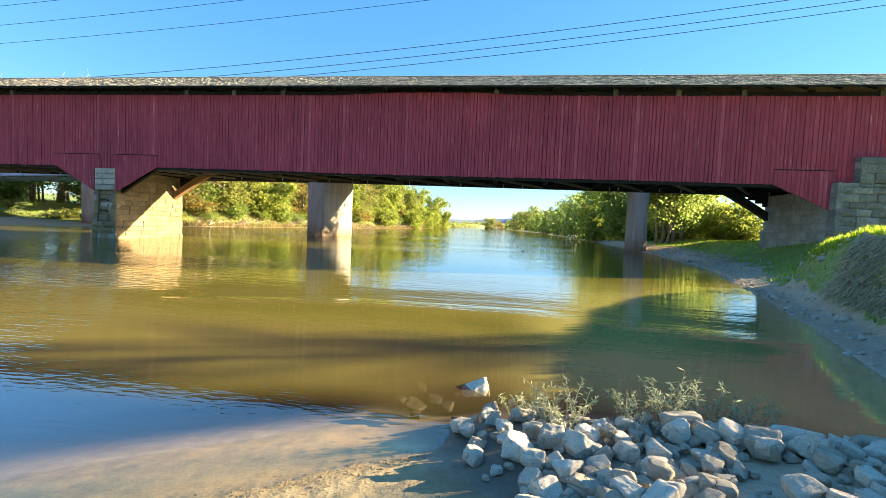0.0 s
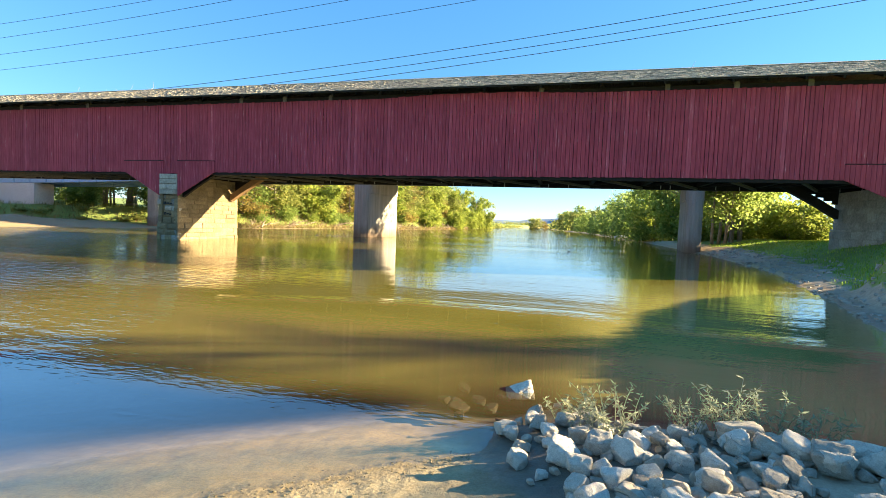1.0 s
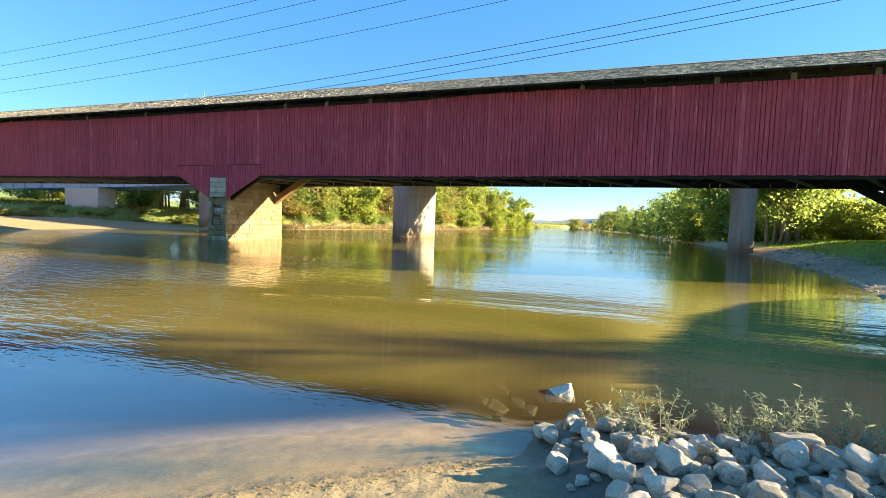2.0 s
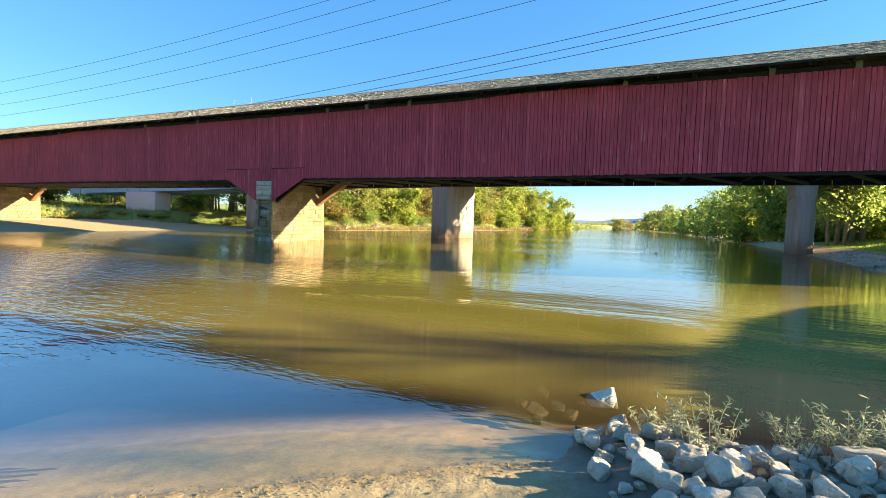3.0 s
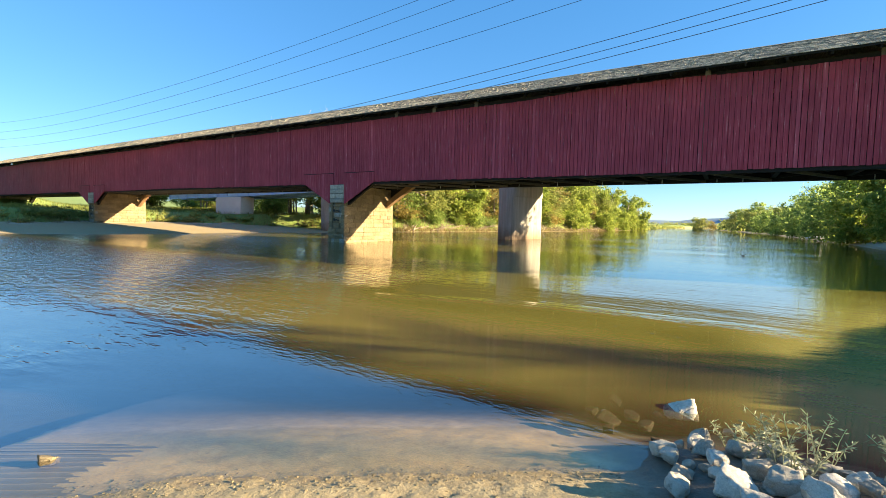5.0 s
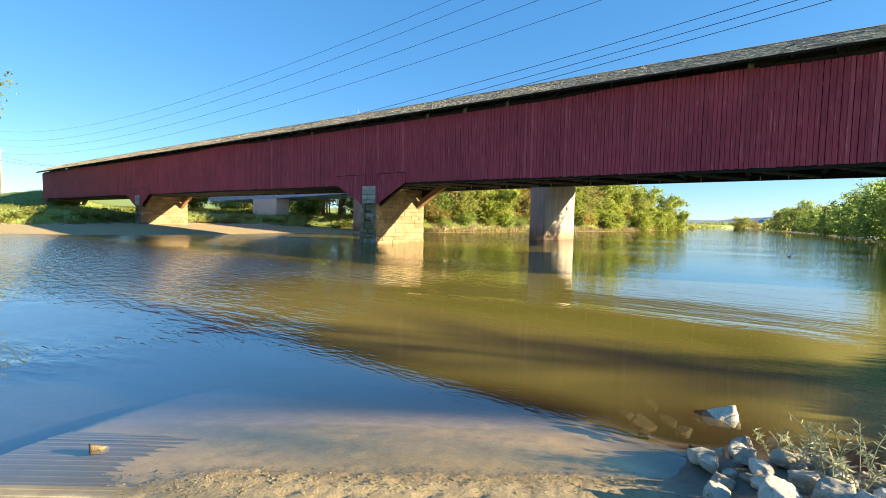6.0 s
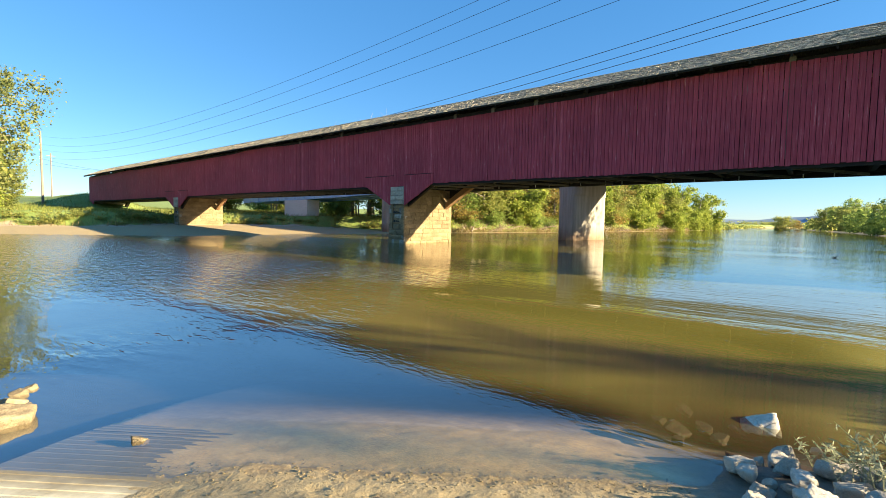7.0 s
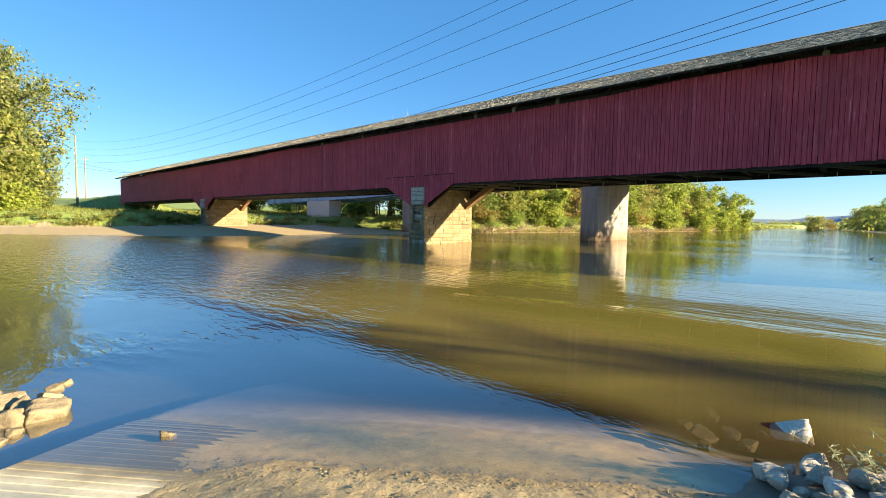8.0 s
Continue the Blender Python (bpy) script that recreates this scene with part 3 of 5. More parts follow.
ground = sheet("ground", GZ, GROUND, {"grassy": GRASSY, "muddy": MUDDY, "wet": wetness, "sunk": smooth(0.01, -0.03, GZ), "dark_bed": np.maximum(smooth(-0.06, -0.48, GZ) * (np.hypot(GX, GY) < 60), 0.7 * heap)})
tagged(ground, "sandy and muddy river banks with grass above", "ground", kind="structure")
murk = 1 - np.exp(-np.clip(-GZ, 0, 3) * 3.4)
murk = murk * (1 - 0.6 * np.exp(-((GX + 0.5) ** 2 + (GY - 4.85) ** 2) / 0.7))
# the sky's reflection is shaped here: murk cleared by the ramp and far left
sky_zone = smooth(-0.4, -1.6, GX) * smooth(5.0, 4.0, GY + 0.25 * wobble(GX, GY, 0.9, 3.0)) * smooth(-45, -20, GX)
left_sky_zone = smooth(-9.5, -16, GX + 0.8 * wobble(GX, GY, 0.4, 2.0)) * smooth(15.5, 11, GY) * smooth(-70, -50, GX)
murk = murk * (1 - 0.96 * np.maximum(sky_zone, 0.8 * left_sky_zone))
rip = 0.10 + 0.26 * smooth(8, 25, np.hypot(GX, GY)) + 0.3 * smooth(24, 45, GY)
seam = np.interp(GX, [-7.5, -6.2, -4.7, -3.0, -1.3, 0.3, 1.3, 2.4, 3.8, 5.5], [9.3, 9.9, 10.3, 10.6, 10.7, 10.7, 10.4, 10.1, 9.8, 9.6])
rip = rip + 1.6 * np.exp(-((GY - seam + 0.35) / 0.3) ** 2) * smooth(-9, -5, GX) * smooth(6.5, 4.5, GX)
rip = rip + 1.9 * np.exp(-((GX + 7.4 + 0.25 * np.sin(GY)) / 0.9) ** 2) * smooth(-0.5, 1.5, GY) * smooth(9.5, 6.5, GY)
rip = rip + 2.4 * smooth(-7.5, -11, GX) * smooth(-30, -18, GX) * smooth(2, 5, GY) * smooth(22, 12, GY)
rip = rip + 2.0 * smooth(-16, -30, GX) * smooth(10, 20, GY) * smooth(75, 50, GY)
chop = 1.6 * smooth(-11.5, -16, GX) * smooth(14.5, 11, GY + 0.6 * wobble(GX, GY, 0.5, 1.0)) * smooth(-75, -55, GX)
chop = chop + 1.4 * smooth(9.0, 10.2, GY) * smooth(13.5, 12, GY) * smooth(-7.5, -9.5, GX) * smooth(-17, -14, GX)
close = smooth(17, 8, np.hypot(GX, GY)) * smooth(2.5, 5.5, SLOPE[0] * GX + SLOPE[1] * GY)
# paler water colour beside the muddy bank lifts the shaded zone there
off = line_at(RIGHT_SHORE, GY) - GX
shade_lift = smooth(7.2, 3.0, off + 0.5 * wobble(GX, GY, 0.7, 2.0)) * smooth(20, 11, GY) * smooth(-0.5, 1.0, GX)
water = sheet("water", np.zeros_like(GZ), WATER, {"murk": murk, "ripple": rip, "close": close, "shade_lift": shade_lift, "chop": chop}, 2)
tagged(water, "muddy brown river water with light ripples", "water", kind="structure")


def z_at(x, y):
    return float(lay(x, y)[0])


# far hills, the blue haze put into their colour
def hills():
    V, F = [], []
    xs = np.linspace(-3600, 3600, 90)
    for x in xs:
        h = 62 + 16 * math.sin(x / 420.0) + 9 * math.sin(x / 130.0 + 1) + 3 * math.sin(x / 37.0)
        V += [(x, 3300, -2), (x, 3400, h), (x, 3900, h * 0.7)]
    for i in range(len(xs) - 1):
        a = 3 * i
        F += [(a, a + 3, a + 4, a + 1), (a + 1, a + 4, a + 5, a + 2)]
    return tagged(new("backdrop", mesh_of("backdrop", V, F, HILL, True)), "hazy blue wooded hills on the horizon", "hills", kind="structure")


hills()

# ---- the covered bridge ----
FACE = 27.2              # its near side; it runs along x
REAR = 33.3
BOT, TOP = 4.8, 9.51
PIERS = (-27.1, -72.2)
LEFT_END = -116.0
RIGHT_END = 22.6
rng = random.Random(4)
bridge = tagged(empty("covered_bridge", (-49, 30.2, 0)), "long red covered timber bridge with weathered shingle roof on stone piers", "bridge")


def crest(x):
    """How far the siding rises towards the eaves in the middle of each span."""
    return sum(0.17 * math.exp(-((x - m) / 4.6) ** 4) for m in (-5.2, -49.7, -94.0))


def foot(x):
    """Lower edge of the siding: skirts reach down beside the piers and the abutment."""
    z = BOT + 0.03 * math.sin(x * 0.21)
    for p in PIERS:
        if p + 0.75 <= x <= p + 3.8:
            z = min(z, 3.15 + (x - p - 0.8) * (1.65 / 2.95))
        elif p - 3.9 <= x <= p - 0.75:
            z = min(z, 3.15 + (p - 0.8 - x) * (1.65 / 3.05))
        elif abs(x - p) < 0.75:
            z = 4.7
    if 13.8 <= x <= 16.6:
        z = min(z, 4.8 - (x - 13.8) * (1.27 / 2.8))
    elif x > 16.6:
        z = 3.5 if x < 24 else 3.0
    if x < -113:
        z = 3.6
    return z


def board(w, z0a, z0b, z1, thick=0.035):
    """A board with its lower left corner at the origin; its foot may run aslant."""
    c = 0.006
    v = [(c, 0, 0), (w - c, 0, z0b - z0a), (w - c, 0, z1 - z0a), (c, 0, z1 - z0a),
         (0, c, 0), (w, c, z0b - z0a), (w, c, z1 - z0a), (0, c, z1 - z0a),
         (0, thick, 0), (w, thick, z0b - z0a), (w, thick, z1 - z0a), (0, thick, z1 - z0a)]
    f = [(0, 1, 2, 3), (4, 5, 1, 0), (5, 6, 2, 1), (6, 7, 3, 2), (7, 4, 0, 3), (8, 9, 5, 4), (9, 10, 6, 5), (10, 11, 7, 6), (11, 8, 4, 7)]
    return v, f


BW = 0.222
NEAR_BOARDS = (-45.0, 20.0)
rest = []
boards = []
x = LEFT_END
while x < RIGHT_END:
    w = BW * rng.uniform(0.86, 1.12)
    g = 0.014 + (0.014 if rng.random() < 0.2 else 0)
    za, zb = foot(x + 0.01), foot(x + w - 0.01)
    if abs(za - zb) > 0.3:
        za = zb = max(za, zb)
    zt = TOP + crest(x) + rng.uniform(-0.02, 0.02)
    drop = rng.uniform(-0.03, 0.02)
    out = rng.uniform(0, 0.014)
    v, f = board(w - g, za + drop, zb + drop, zt)
    if NEAR_BOARDS[0] < x < NEAR_BOARDS[1]:
        boards.append((v, f, (x, FACE - out, za + drop)))
    else:
        rest.append(([(a + x, b + FACE - out, c + za + drop) for a, b, c in v], f))
    x += w
tagged(part("siding", mesh_of("siding", *join(rest), RED), bridge, "dark red vertical board siding"), kind="stuff")

# trimmed cover panels over the skirts
for p0, p1 in ((PIERS[0] - 3.95, PIERS[0] - 0.45), (PIERS[0] + 0.75, PIERS[0] + 3.85), (PIERS[1] - 3.95, PIERS[1] - 0.45), (PIERS[1] + 0.75, PIERS[1] + 3.85), (13.75, 16.75)):
    pan = part("skirt_panel", mesh_of("skirt_panel", *box(p0, p1, FACE - 0.024, FACE - 0.016, 5.5, 5.6), TIMBER), bridge, "red boarded skirt panel with a slanting foot")
    part("trim", mesh_of("trim", *box(p0, p1, FACE - 0.08, FACE - 0.045, 5.585, 5.625), TIMBER), pan)
    xx = p0
    while xx < p1 - 0.05:
        w = min(BW, p1 - xx)
        za, zb = max(foot(xx + 0.02), 3.1), max(foot(xx + w - 0.02), 3.1)
        if abs(za - zb) > 0.3:
            za = zb = max(za, zb)
        v, f = board(w - 0.012, za - 0.02, zb - 0.02, 5.58, 0.03)
        part("board", mesh_of("board", v, f, RED), pan, at=(xx, FACE - 0.055 - rng.uniform(0, .006), za - 0.02))
        xx += w

# rear siding, end walls and inside lining
v, f = [], []
pcs = []
x = LEFT_END
while x < RIGHT_END:
    w = 0.45
    # unseen rear skirts added to keep the sun off the pier tops
    za = foot(x + w / 2)
    za = za + 0.4 if za < 4.4 else BOT
    pcs.append(box(x, x + w - 0.01, REAR - 0.04, REAR, za, TOP))
    x += w
pcs2 = [([(a, b - 0.05, c) for a, b, c in v], f) for v, f in pcs]
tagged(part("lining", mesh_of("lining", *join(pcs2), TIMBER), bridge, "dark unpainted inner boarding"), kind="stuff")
tagged(part("rear_siding", mesh_of("rear_siding", *join(pcs), REARRED), bridge), kind="stuff")
for ex in (LEFT_END, RIGHT_END - 0.05):
    end = [box(ex, ex + 0.05, FACE + 0.04, FACE + 1.0, 4.2, 9.6), box(ex, ex + 0.05, REAR - 1.0, REAR - 0.04, 4.2, 9.6),
           box(ex, ex + 0.05, FACE + 1.0, REAR - 1.0, 8.6, 9.6)]
    part("portal", mesh_of("portal", *join(end), RED), bridge, "red boarded end portal")
    gv = [(ex, FACE, 9.6), (ex, REAR, 9.6), (ex, 30.25, 11.2), (ex + 0.05, FACE, 9.6), (ex + 0.05, REAR, 9.6), (ex + 0.05, 30.25, 11.2)]
    part("gable", mesh_of("gable", gv, [(0, 2, 1), (3, 4, 5), (0, 1, 4, 3), (1, 2, 5, 4), (2, 0, 3, 5)], RED), bridge)

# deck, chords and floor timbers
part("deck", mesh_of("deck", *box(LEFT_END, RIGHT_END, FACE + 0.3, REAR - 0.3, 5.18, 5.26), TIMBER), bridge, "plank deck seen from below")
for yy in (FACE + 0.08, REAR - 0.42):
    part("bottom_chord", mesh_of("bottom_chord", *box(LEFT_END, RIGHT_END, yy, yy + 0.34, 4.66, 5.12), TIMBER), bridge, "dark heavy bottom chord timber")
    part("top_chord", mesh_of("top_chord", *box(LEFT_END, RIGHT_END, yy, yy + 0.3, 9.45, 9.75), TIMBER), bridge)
STEP = 3.33
k = 0
x = LEFT_END + 1.5
while x < RIGHT_END - 3:
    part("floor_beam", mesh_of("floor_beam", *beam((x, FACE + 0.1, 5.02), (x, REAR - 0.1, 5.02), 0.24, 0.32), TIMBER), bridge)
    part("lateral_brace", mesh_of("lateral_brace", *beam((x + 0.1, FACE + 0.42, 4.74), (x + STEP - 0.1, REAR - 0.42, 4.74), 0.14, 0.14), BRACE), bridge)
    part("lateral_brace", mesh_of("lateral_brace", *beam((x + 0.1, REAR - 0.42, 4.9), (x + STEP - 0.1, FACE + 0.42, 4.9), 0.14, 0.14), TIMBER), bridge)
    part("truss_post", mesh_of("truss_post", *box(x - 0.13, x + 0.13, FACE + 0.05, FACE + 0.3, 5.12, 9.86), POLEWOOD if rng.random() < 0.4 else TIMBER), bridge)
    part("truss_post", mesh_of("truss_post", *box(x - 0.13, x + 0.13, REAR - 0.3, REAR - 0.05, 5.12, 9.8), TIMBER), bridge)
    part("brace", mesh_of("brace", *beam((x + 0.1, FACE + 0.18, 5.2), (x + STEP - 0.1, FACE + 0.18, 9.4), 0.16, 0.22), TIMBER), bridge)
    # pale rod ends, also standing for specks of sunlight in the dark underside
    for dx in (rng.uniform(0.3, 1.2), rng.uniform(1.4, 2.9))[:rng.choice((0, 1, 2, 2))]:
        part("hanger_rod", mesh_of("hanger_rod", *tube([(x + dx, REAR - 0.46, 4.68), (x + dx, REAR - 0.46, 4.92)], (0.022, 0.022), 6), PEG), bridge, "pale rod end marking a sunlit speck under the deck")
    x += STEP

# roof: sheathing, and courses of shingles on the near slope
EAVE_Y, EAVE_Z, RIDGE_Y, RIDGE_Z = 26.42, 9.88, 30.25, 11.6


def slope_at(u):
    return EAVE_Y + (RIDGE_Y - EAVE_Y) * u, EAVE_Z + (RIDGE_Z - EAVE_Z) * u


R0, R1 = LEFT_END - 0.9, RIGHT_END + 0.6
v = [(R0, EAVE_Y + 0.03, EAVE_Z - 0.02), (R1, EAVE_Y + 0.03, EAVE_Z - 0.02), (R1, RIDGE_Y, RIDGE_Z - 0.02), (R0, RIDGE_Y, RIDGE_Z - 0.02),
     (R0, EAVE_Y + 0.03, EAVE_Z - 0.10), (R1, EAVE_Y + 0.03, EAVE_Z - 0.10), (R1, RIDGE_Y, RIDGE_Z - 0.12), (R0, RIDGE_Y, RIDGE_Z - 0.12)]
f = [(0, 1, 2, 3), (7, 6, 5, 4), (4, 5, 1, 0), (5, 6, 2, 1), (7, 4, 0, 3)]
roof = part("roof", mesh_of("roof", v, f, TIMBER), bridge, "roof of weathered grey cedar shingles")
FY = 2 * RIDGE_Y
v2 = [(a, FY - b, c) for a, b, c in v]
part("rear_roof", mesh_of("rear_roof", v2, [tuple(reversed(q)) for q in f], SHINGLE), bridge)
pcs = []
COURSES = 19
for c in range(COURSES):
    y0, z0 = slope_at(c / COURSES)
    y1, z1 = slope_at((c + 1.25) / COURSES)
    x = R0 + rng.uniform(0, 0.2)
    while x < R1:
        w = rng.uniform(0.10, 0.30)
        d = rng.uniform(-0.02, 0.03) + (0.03 if c == 0 else 0)
        up = rng.uniform(0.018, 0.045)
        vv = [(x, y0 - d, z0 + up - 0.4 * d), (x + w - 0.015, y0 - d, z0 + up - 0.4 * d), (x + w - 0.015, y1, z1 + 0.008), (x, y1, z1 + 0.008),
              (x, y0 - d, z0 - 0.4 * d - 0.005), (x + w - 0.015, y0 - d, z0 - 0.4 * d - 0.005)]
        pcs.append((vv, [(0, 1, 2, 3), (4, 5, 1, 0), (4, 0, 3), (5, 2, 1)]))
        x += w
tagged(new("shingle", mesh_of("shingle", *join(pcs), SHINGLE)), kind="stuff")
held(bpy.data.objects["shingle"], roof)
part("ridge_cap", mesh_of("ridge_cap", [(R0, RIDGE_Y - 0.2, RIDGE_Z - 0.04), (R1, RIDGE_Y - 0.2, RIDGE_Z - 0.04), (R1, RIDGE_Y, RIDGE_Z + 0.05), (R0, RIDGE_Y, RIDGE_Z + 0.05),
     (R1, RIDGE_Y + 0.2, RIDGE_Z - 0.04), (R0, RIDGE_Y + 0.2, RIDGE_Z - 0.04)], [(0, 1, 2, 3), (3, 2, 4, 5)], SHINGLE), bridge)
x = R0 + 0.4
while x < R1:
    part("rafter", mesh_of("rafter", *beam((x, EAVE_Y + 0.1, EAVE_Z - 0.16), (x, RIDGE_Y, RIDGE_Z - 0.2), 0.09, 0.13), TIMBER), bridge)
    x += 1.6

# arch timbers that spring from the piers and the abutment
for p, side in [(q, s) for q in PIERS for s in (1, -1)] + [(16.5, -1), (-113.5, 1)]:
    off = 0.85 if p in PIERS else 0.2
    for yy in ((FACE + 0.42, REAR - 0.75, REAR - 0.52) if p in PIERS else (REAR - 0.75, REAR - 0.52)):
        pts = []
        for i in range(7):
            u = i / 6
            pts.append((p + side * (off + 6.5 * u), yy, 3.3 + 4.3 * u - 0.8 * u * u))
        av = [(x, y + dy, z + dz) for x, y, z in pts for dy, dz in ((-.11, -.26), (.11, -.26), (.11, .26), (-.11, .26))]
        af = [(4 * i + j, 4 * i + (j + 1) % 4, 4 * i + 4 + (j + 1) % 4, 4 * i + 4 + j) for i in range(6) for j in range(4)] + [(3, 2, 1, 0), (24, 25, 26, 27)]
        # brown where sun reaches the arches, the shade-dark timber elsewhere
        part("arch_timber", mesh_of("arch_timber", av, af, ARCHWOOD if yy > 30 and p in PIERS else TIMBER), bridge, "laminated arch timber rising from the masonry")

# ---- stone piers ----
def stone_face(owner, a, b, za, zb, course, lean, mat_fn, rng, widths=(0.5, 1.1), lift=0.0, hew=0.022):
    """Courses of separate blocks from a to b (plan points), proud of a mortar core; lean moves the face in as it rises."""
    a, b = Vector((*a, 0)), Vector((*b, 0))
    d = b - a
    L = d.length
    d.normalize()
    inw = Vector((-d.y, d.x, 0))
    turn = math.atan2(d.y, d.x)
    z = za
    while z < zb - 0.05:
        h = min(course * rng.uniform(0.8, 1.2), zb - z)
        if zb - z - h < 0.12:
            h = zb - z
        s = 0.0
        while s < L - 0.02:
            w = rng.uniform(*widths)
            if L - s - w < widths[0] * 0.6:
                w = L - s
            w = min(w, L - s)
            me = mesh_of("stone_block", *block(w - rng.uniform(0.003, 0.008), 0.3, h - rng.uniform(0.004, 0.012), rng, hew, hew * 0.7), mat_fn(z))
            ob = new("stone_block", me)
            c = a + d * (s + w / 2) + inw * (0.13 + lean * (z - za) + rng.uniform(-0.7, 0.9) * hew)
            ob.location = (c.x, c.y, z + h / 2 + lift)
            ob.rotation_euler = (0, 0, turn)
            held(ob, owner)
            s += w
        z += h


def pier(px, base, rng):
    th = tagged(empty("stone_pier", (px, 30.3, base)), "tan limestone block pier with grey and tan stones at its nose", "bridge pier", group="stone piers")
    x0, x1, y0, y1 = px - 1.1, px + 0.72, FACE, 33.55
    zt = 4.66
    # core, battered on the left and slightly at the front
    v = [(x0 + .12, y0 + .12, base - 2.0), (x1 - .12, y0 + .12, base - 2.0), (x1 - .12, y1 - .12, base - 2.0), (x0 + .12, y1 - .12, base - 2.0),
         (x0 + .5, y0 + .35, zt), (x1 - .14, y0 + .35, zt), (x1 - .14, y1 - .35, zt), (x0 + .5, y1 - .35, zt)]
    part("core", mesh_of("core", v, [(0, 3, 2, 1), (4, 5, 6, 7), (0, 1, 5, 4), (1, 2, 6, 5), (2, 3, 7, 6), (3, 0, 4, 7)], MORTAR), th)
    dark = lambda z: rng.choice((WINGSTONE, ABUTSTONE, STONE, STONE))
    tan = lambda z: STONE
    z0 = base - 0.5
    stone_face(th, (x0, y0), (x1, y0), z0, 3.2, 0.42, 0.03, dark, rng, (0.35, 0.9), hew=0.075)
    stone_face(th, (x1, y0), (x1, y1), z0, zt, 0.36, 0.008, tan, rng, (0.5, 1.4), hew=0.03)
    stone_face(th, (x0, y1), (x0, y0), z0, zt, 0.42, 0.08, tan, rng, (0.7, 1.4))
    stone_face(th, (x1, y1), (x0, y1), z0, zt, 0.42, 0.03, tan, rng, (0.45, 0.9))
    # painted gauge marks, worn past reading
    for z, w in ((2.5, 0.8), (1.75, 0.7)):
        for k in range(3):
            part("painted_mark", mesh_of("painted_mark", *box(px - w / 2 + k * w / 3 - 0.1, px - w / 2 + (k + 0.6) * w / 3 - 0.1, y0 - 0.075 + 0.03 * z, y0 + 0.02 + 0.03 * z, z + 0.03 * (k % 2), z + 0.2 - 0.05 * (k % 3)), PAINTMARK), th, "worn black painted mark")
    # grey cap stones at the nose, proud of the siding
    z = 3.22
    for h in (0.36, 0.38, 0.36, 0.36):
        me = mesh_of("cap_stone", *block(1.5, 0.5, h - 0.02, rng, 0.02, 0.03), GREYSTONE)
        ob = new("cap_stone", me)
        ob.location = (px, FACE + 0.13 - 0.02 * (4.6 - z), z + h / 2)
        tagged(held(ob, th), "grey weathered cap stone")
        z += h
    return th


pier(PIERS[0], 0.0, random.Random(11))
pier(PIERS[1], 0.3, random.Random(12))

# right abutment with stepped wing wall
rg = random.Random(21)
ab = tagged(empty("stone_abutment", (18, 30, 2)), "tan and grey limestone abutment with a stepped wing wall in grass", "abutment")
part("core", mesh_of("core", *box(16.72, 23, 27.3, 33.4, 0.3, 4.66), MORTAR), ab)
part("core", mesh_of("core", *box(16.85, 23.4, 26.75, 27.12, 0.3, 4.8), MORTAR), ab)
part("core", mesh_of("core", *box(17.85, 23.0, 26.78, 27.1, 4.8, 6.2), MORTAR), ab)
light = lambda z: ABUTSTONE
grey = lambda z: WINGSTONE
stone_face(ab, (16.5, 33.6), (16.5, 27.25), 1.0, 2.45, 0.42, 0.0, light, rg, (0.7, 1.4))
stone_face(ab, (16.58, 33.5), (16.58, 27.25), 2.45, 4.66, 0.42, 0.015, light, rg, (0.7, 1.3))
stone_face(ab, (16.55, 26.6), (23.5, 26.6), 1.2, 4.95, 0.42, 0.01, grey, rg, (0.6, 1.3), hew=0.05)
stone_face(ab, (17.6, 26.65), (23.1, 26.65), 4.95, 6.3, 0.42, 0.0, grey, rg, (0.6, 1.3), hew=0.05)
stone_face(ab, (16.55, 27.25), (16.55, 26.6), 1.2, 4.95, 0.42, 0.01, grey, rg, (0.5, 0.8))
stone_face(ab, (17.6, 27.2), (17.6, 26.65), 4.95, 6.3, 0.42, 0.0, grey, rg, (0.5, 0.8))
# left abutment
lab = tagged(empty("stone_abutment", (-116, 30, 3)), "limestone abutment in the grassy far bank", "abutment")
part("core", mesh_of("core", *box(-118, -114.2, 27.4, 33.2, 1.0, 4.66), MORTAR), lab)
stone_face(lab, (-114.0, 27.4), (-114.0, 33.2), 1.2, 4.66, 0.42, 0.02, light, rg, (0.6, 1.2))

# ---- the road bridge beyond ----
road = tagged(empty("road_bridge", (-30, 52, 0)), "modern concrete and steel road bridge behind the covered bridge", "bridge")
SKEW = 0.146


def low_at(x):
    """Underside of the girders: the road climbs from the far bank to the near one."""
    return float(np.interp(x, [-134, -93, -65, -39, -13, 7, 62], [4.7, 5.05, 5.5, 6.35, 6.55, 6.9, 7.1]))


def ribbon(xs, y0, y1, up0, up1):
    """A long bar that follows the road's climb, from up0 to up1 over the girders' underside."""
    V = [(x, y, low_at(x) + u) for x in xs for y, u in ((y0, up0), (y1, up0), (y1, up1), (y0, up1))]
    F = [(4 * i + k, 4 * i + 4 + k, 4 * i + 4 + (k + 1) % 4, 4 * i + (k + 1) % 4) for i in range(len(xs) - 1) for k in range(4)]
    return V, F + [(0, 1, 2, 3), tuple(4 * len(xs) - k for k in (1, 2, 3, 4))]


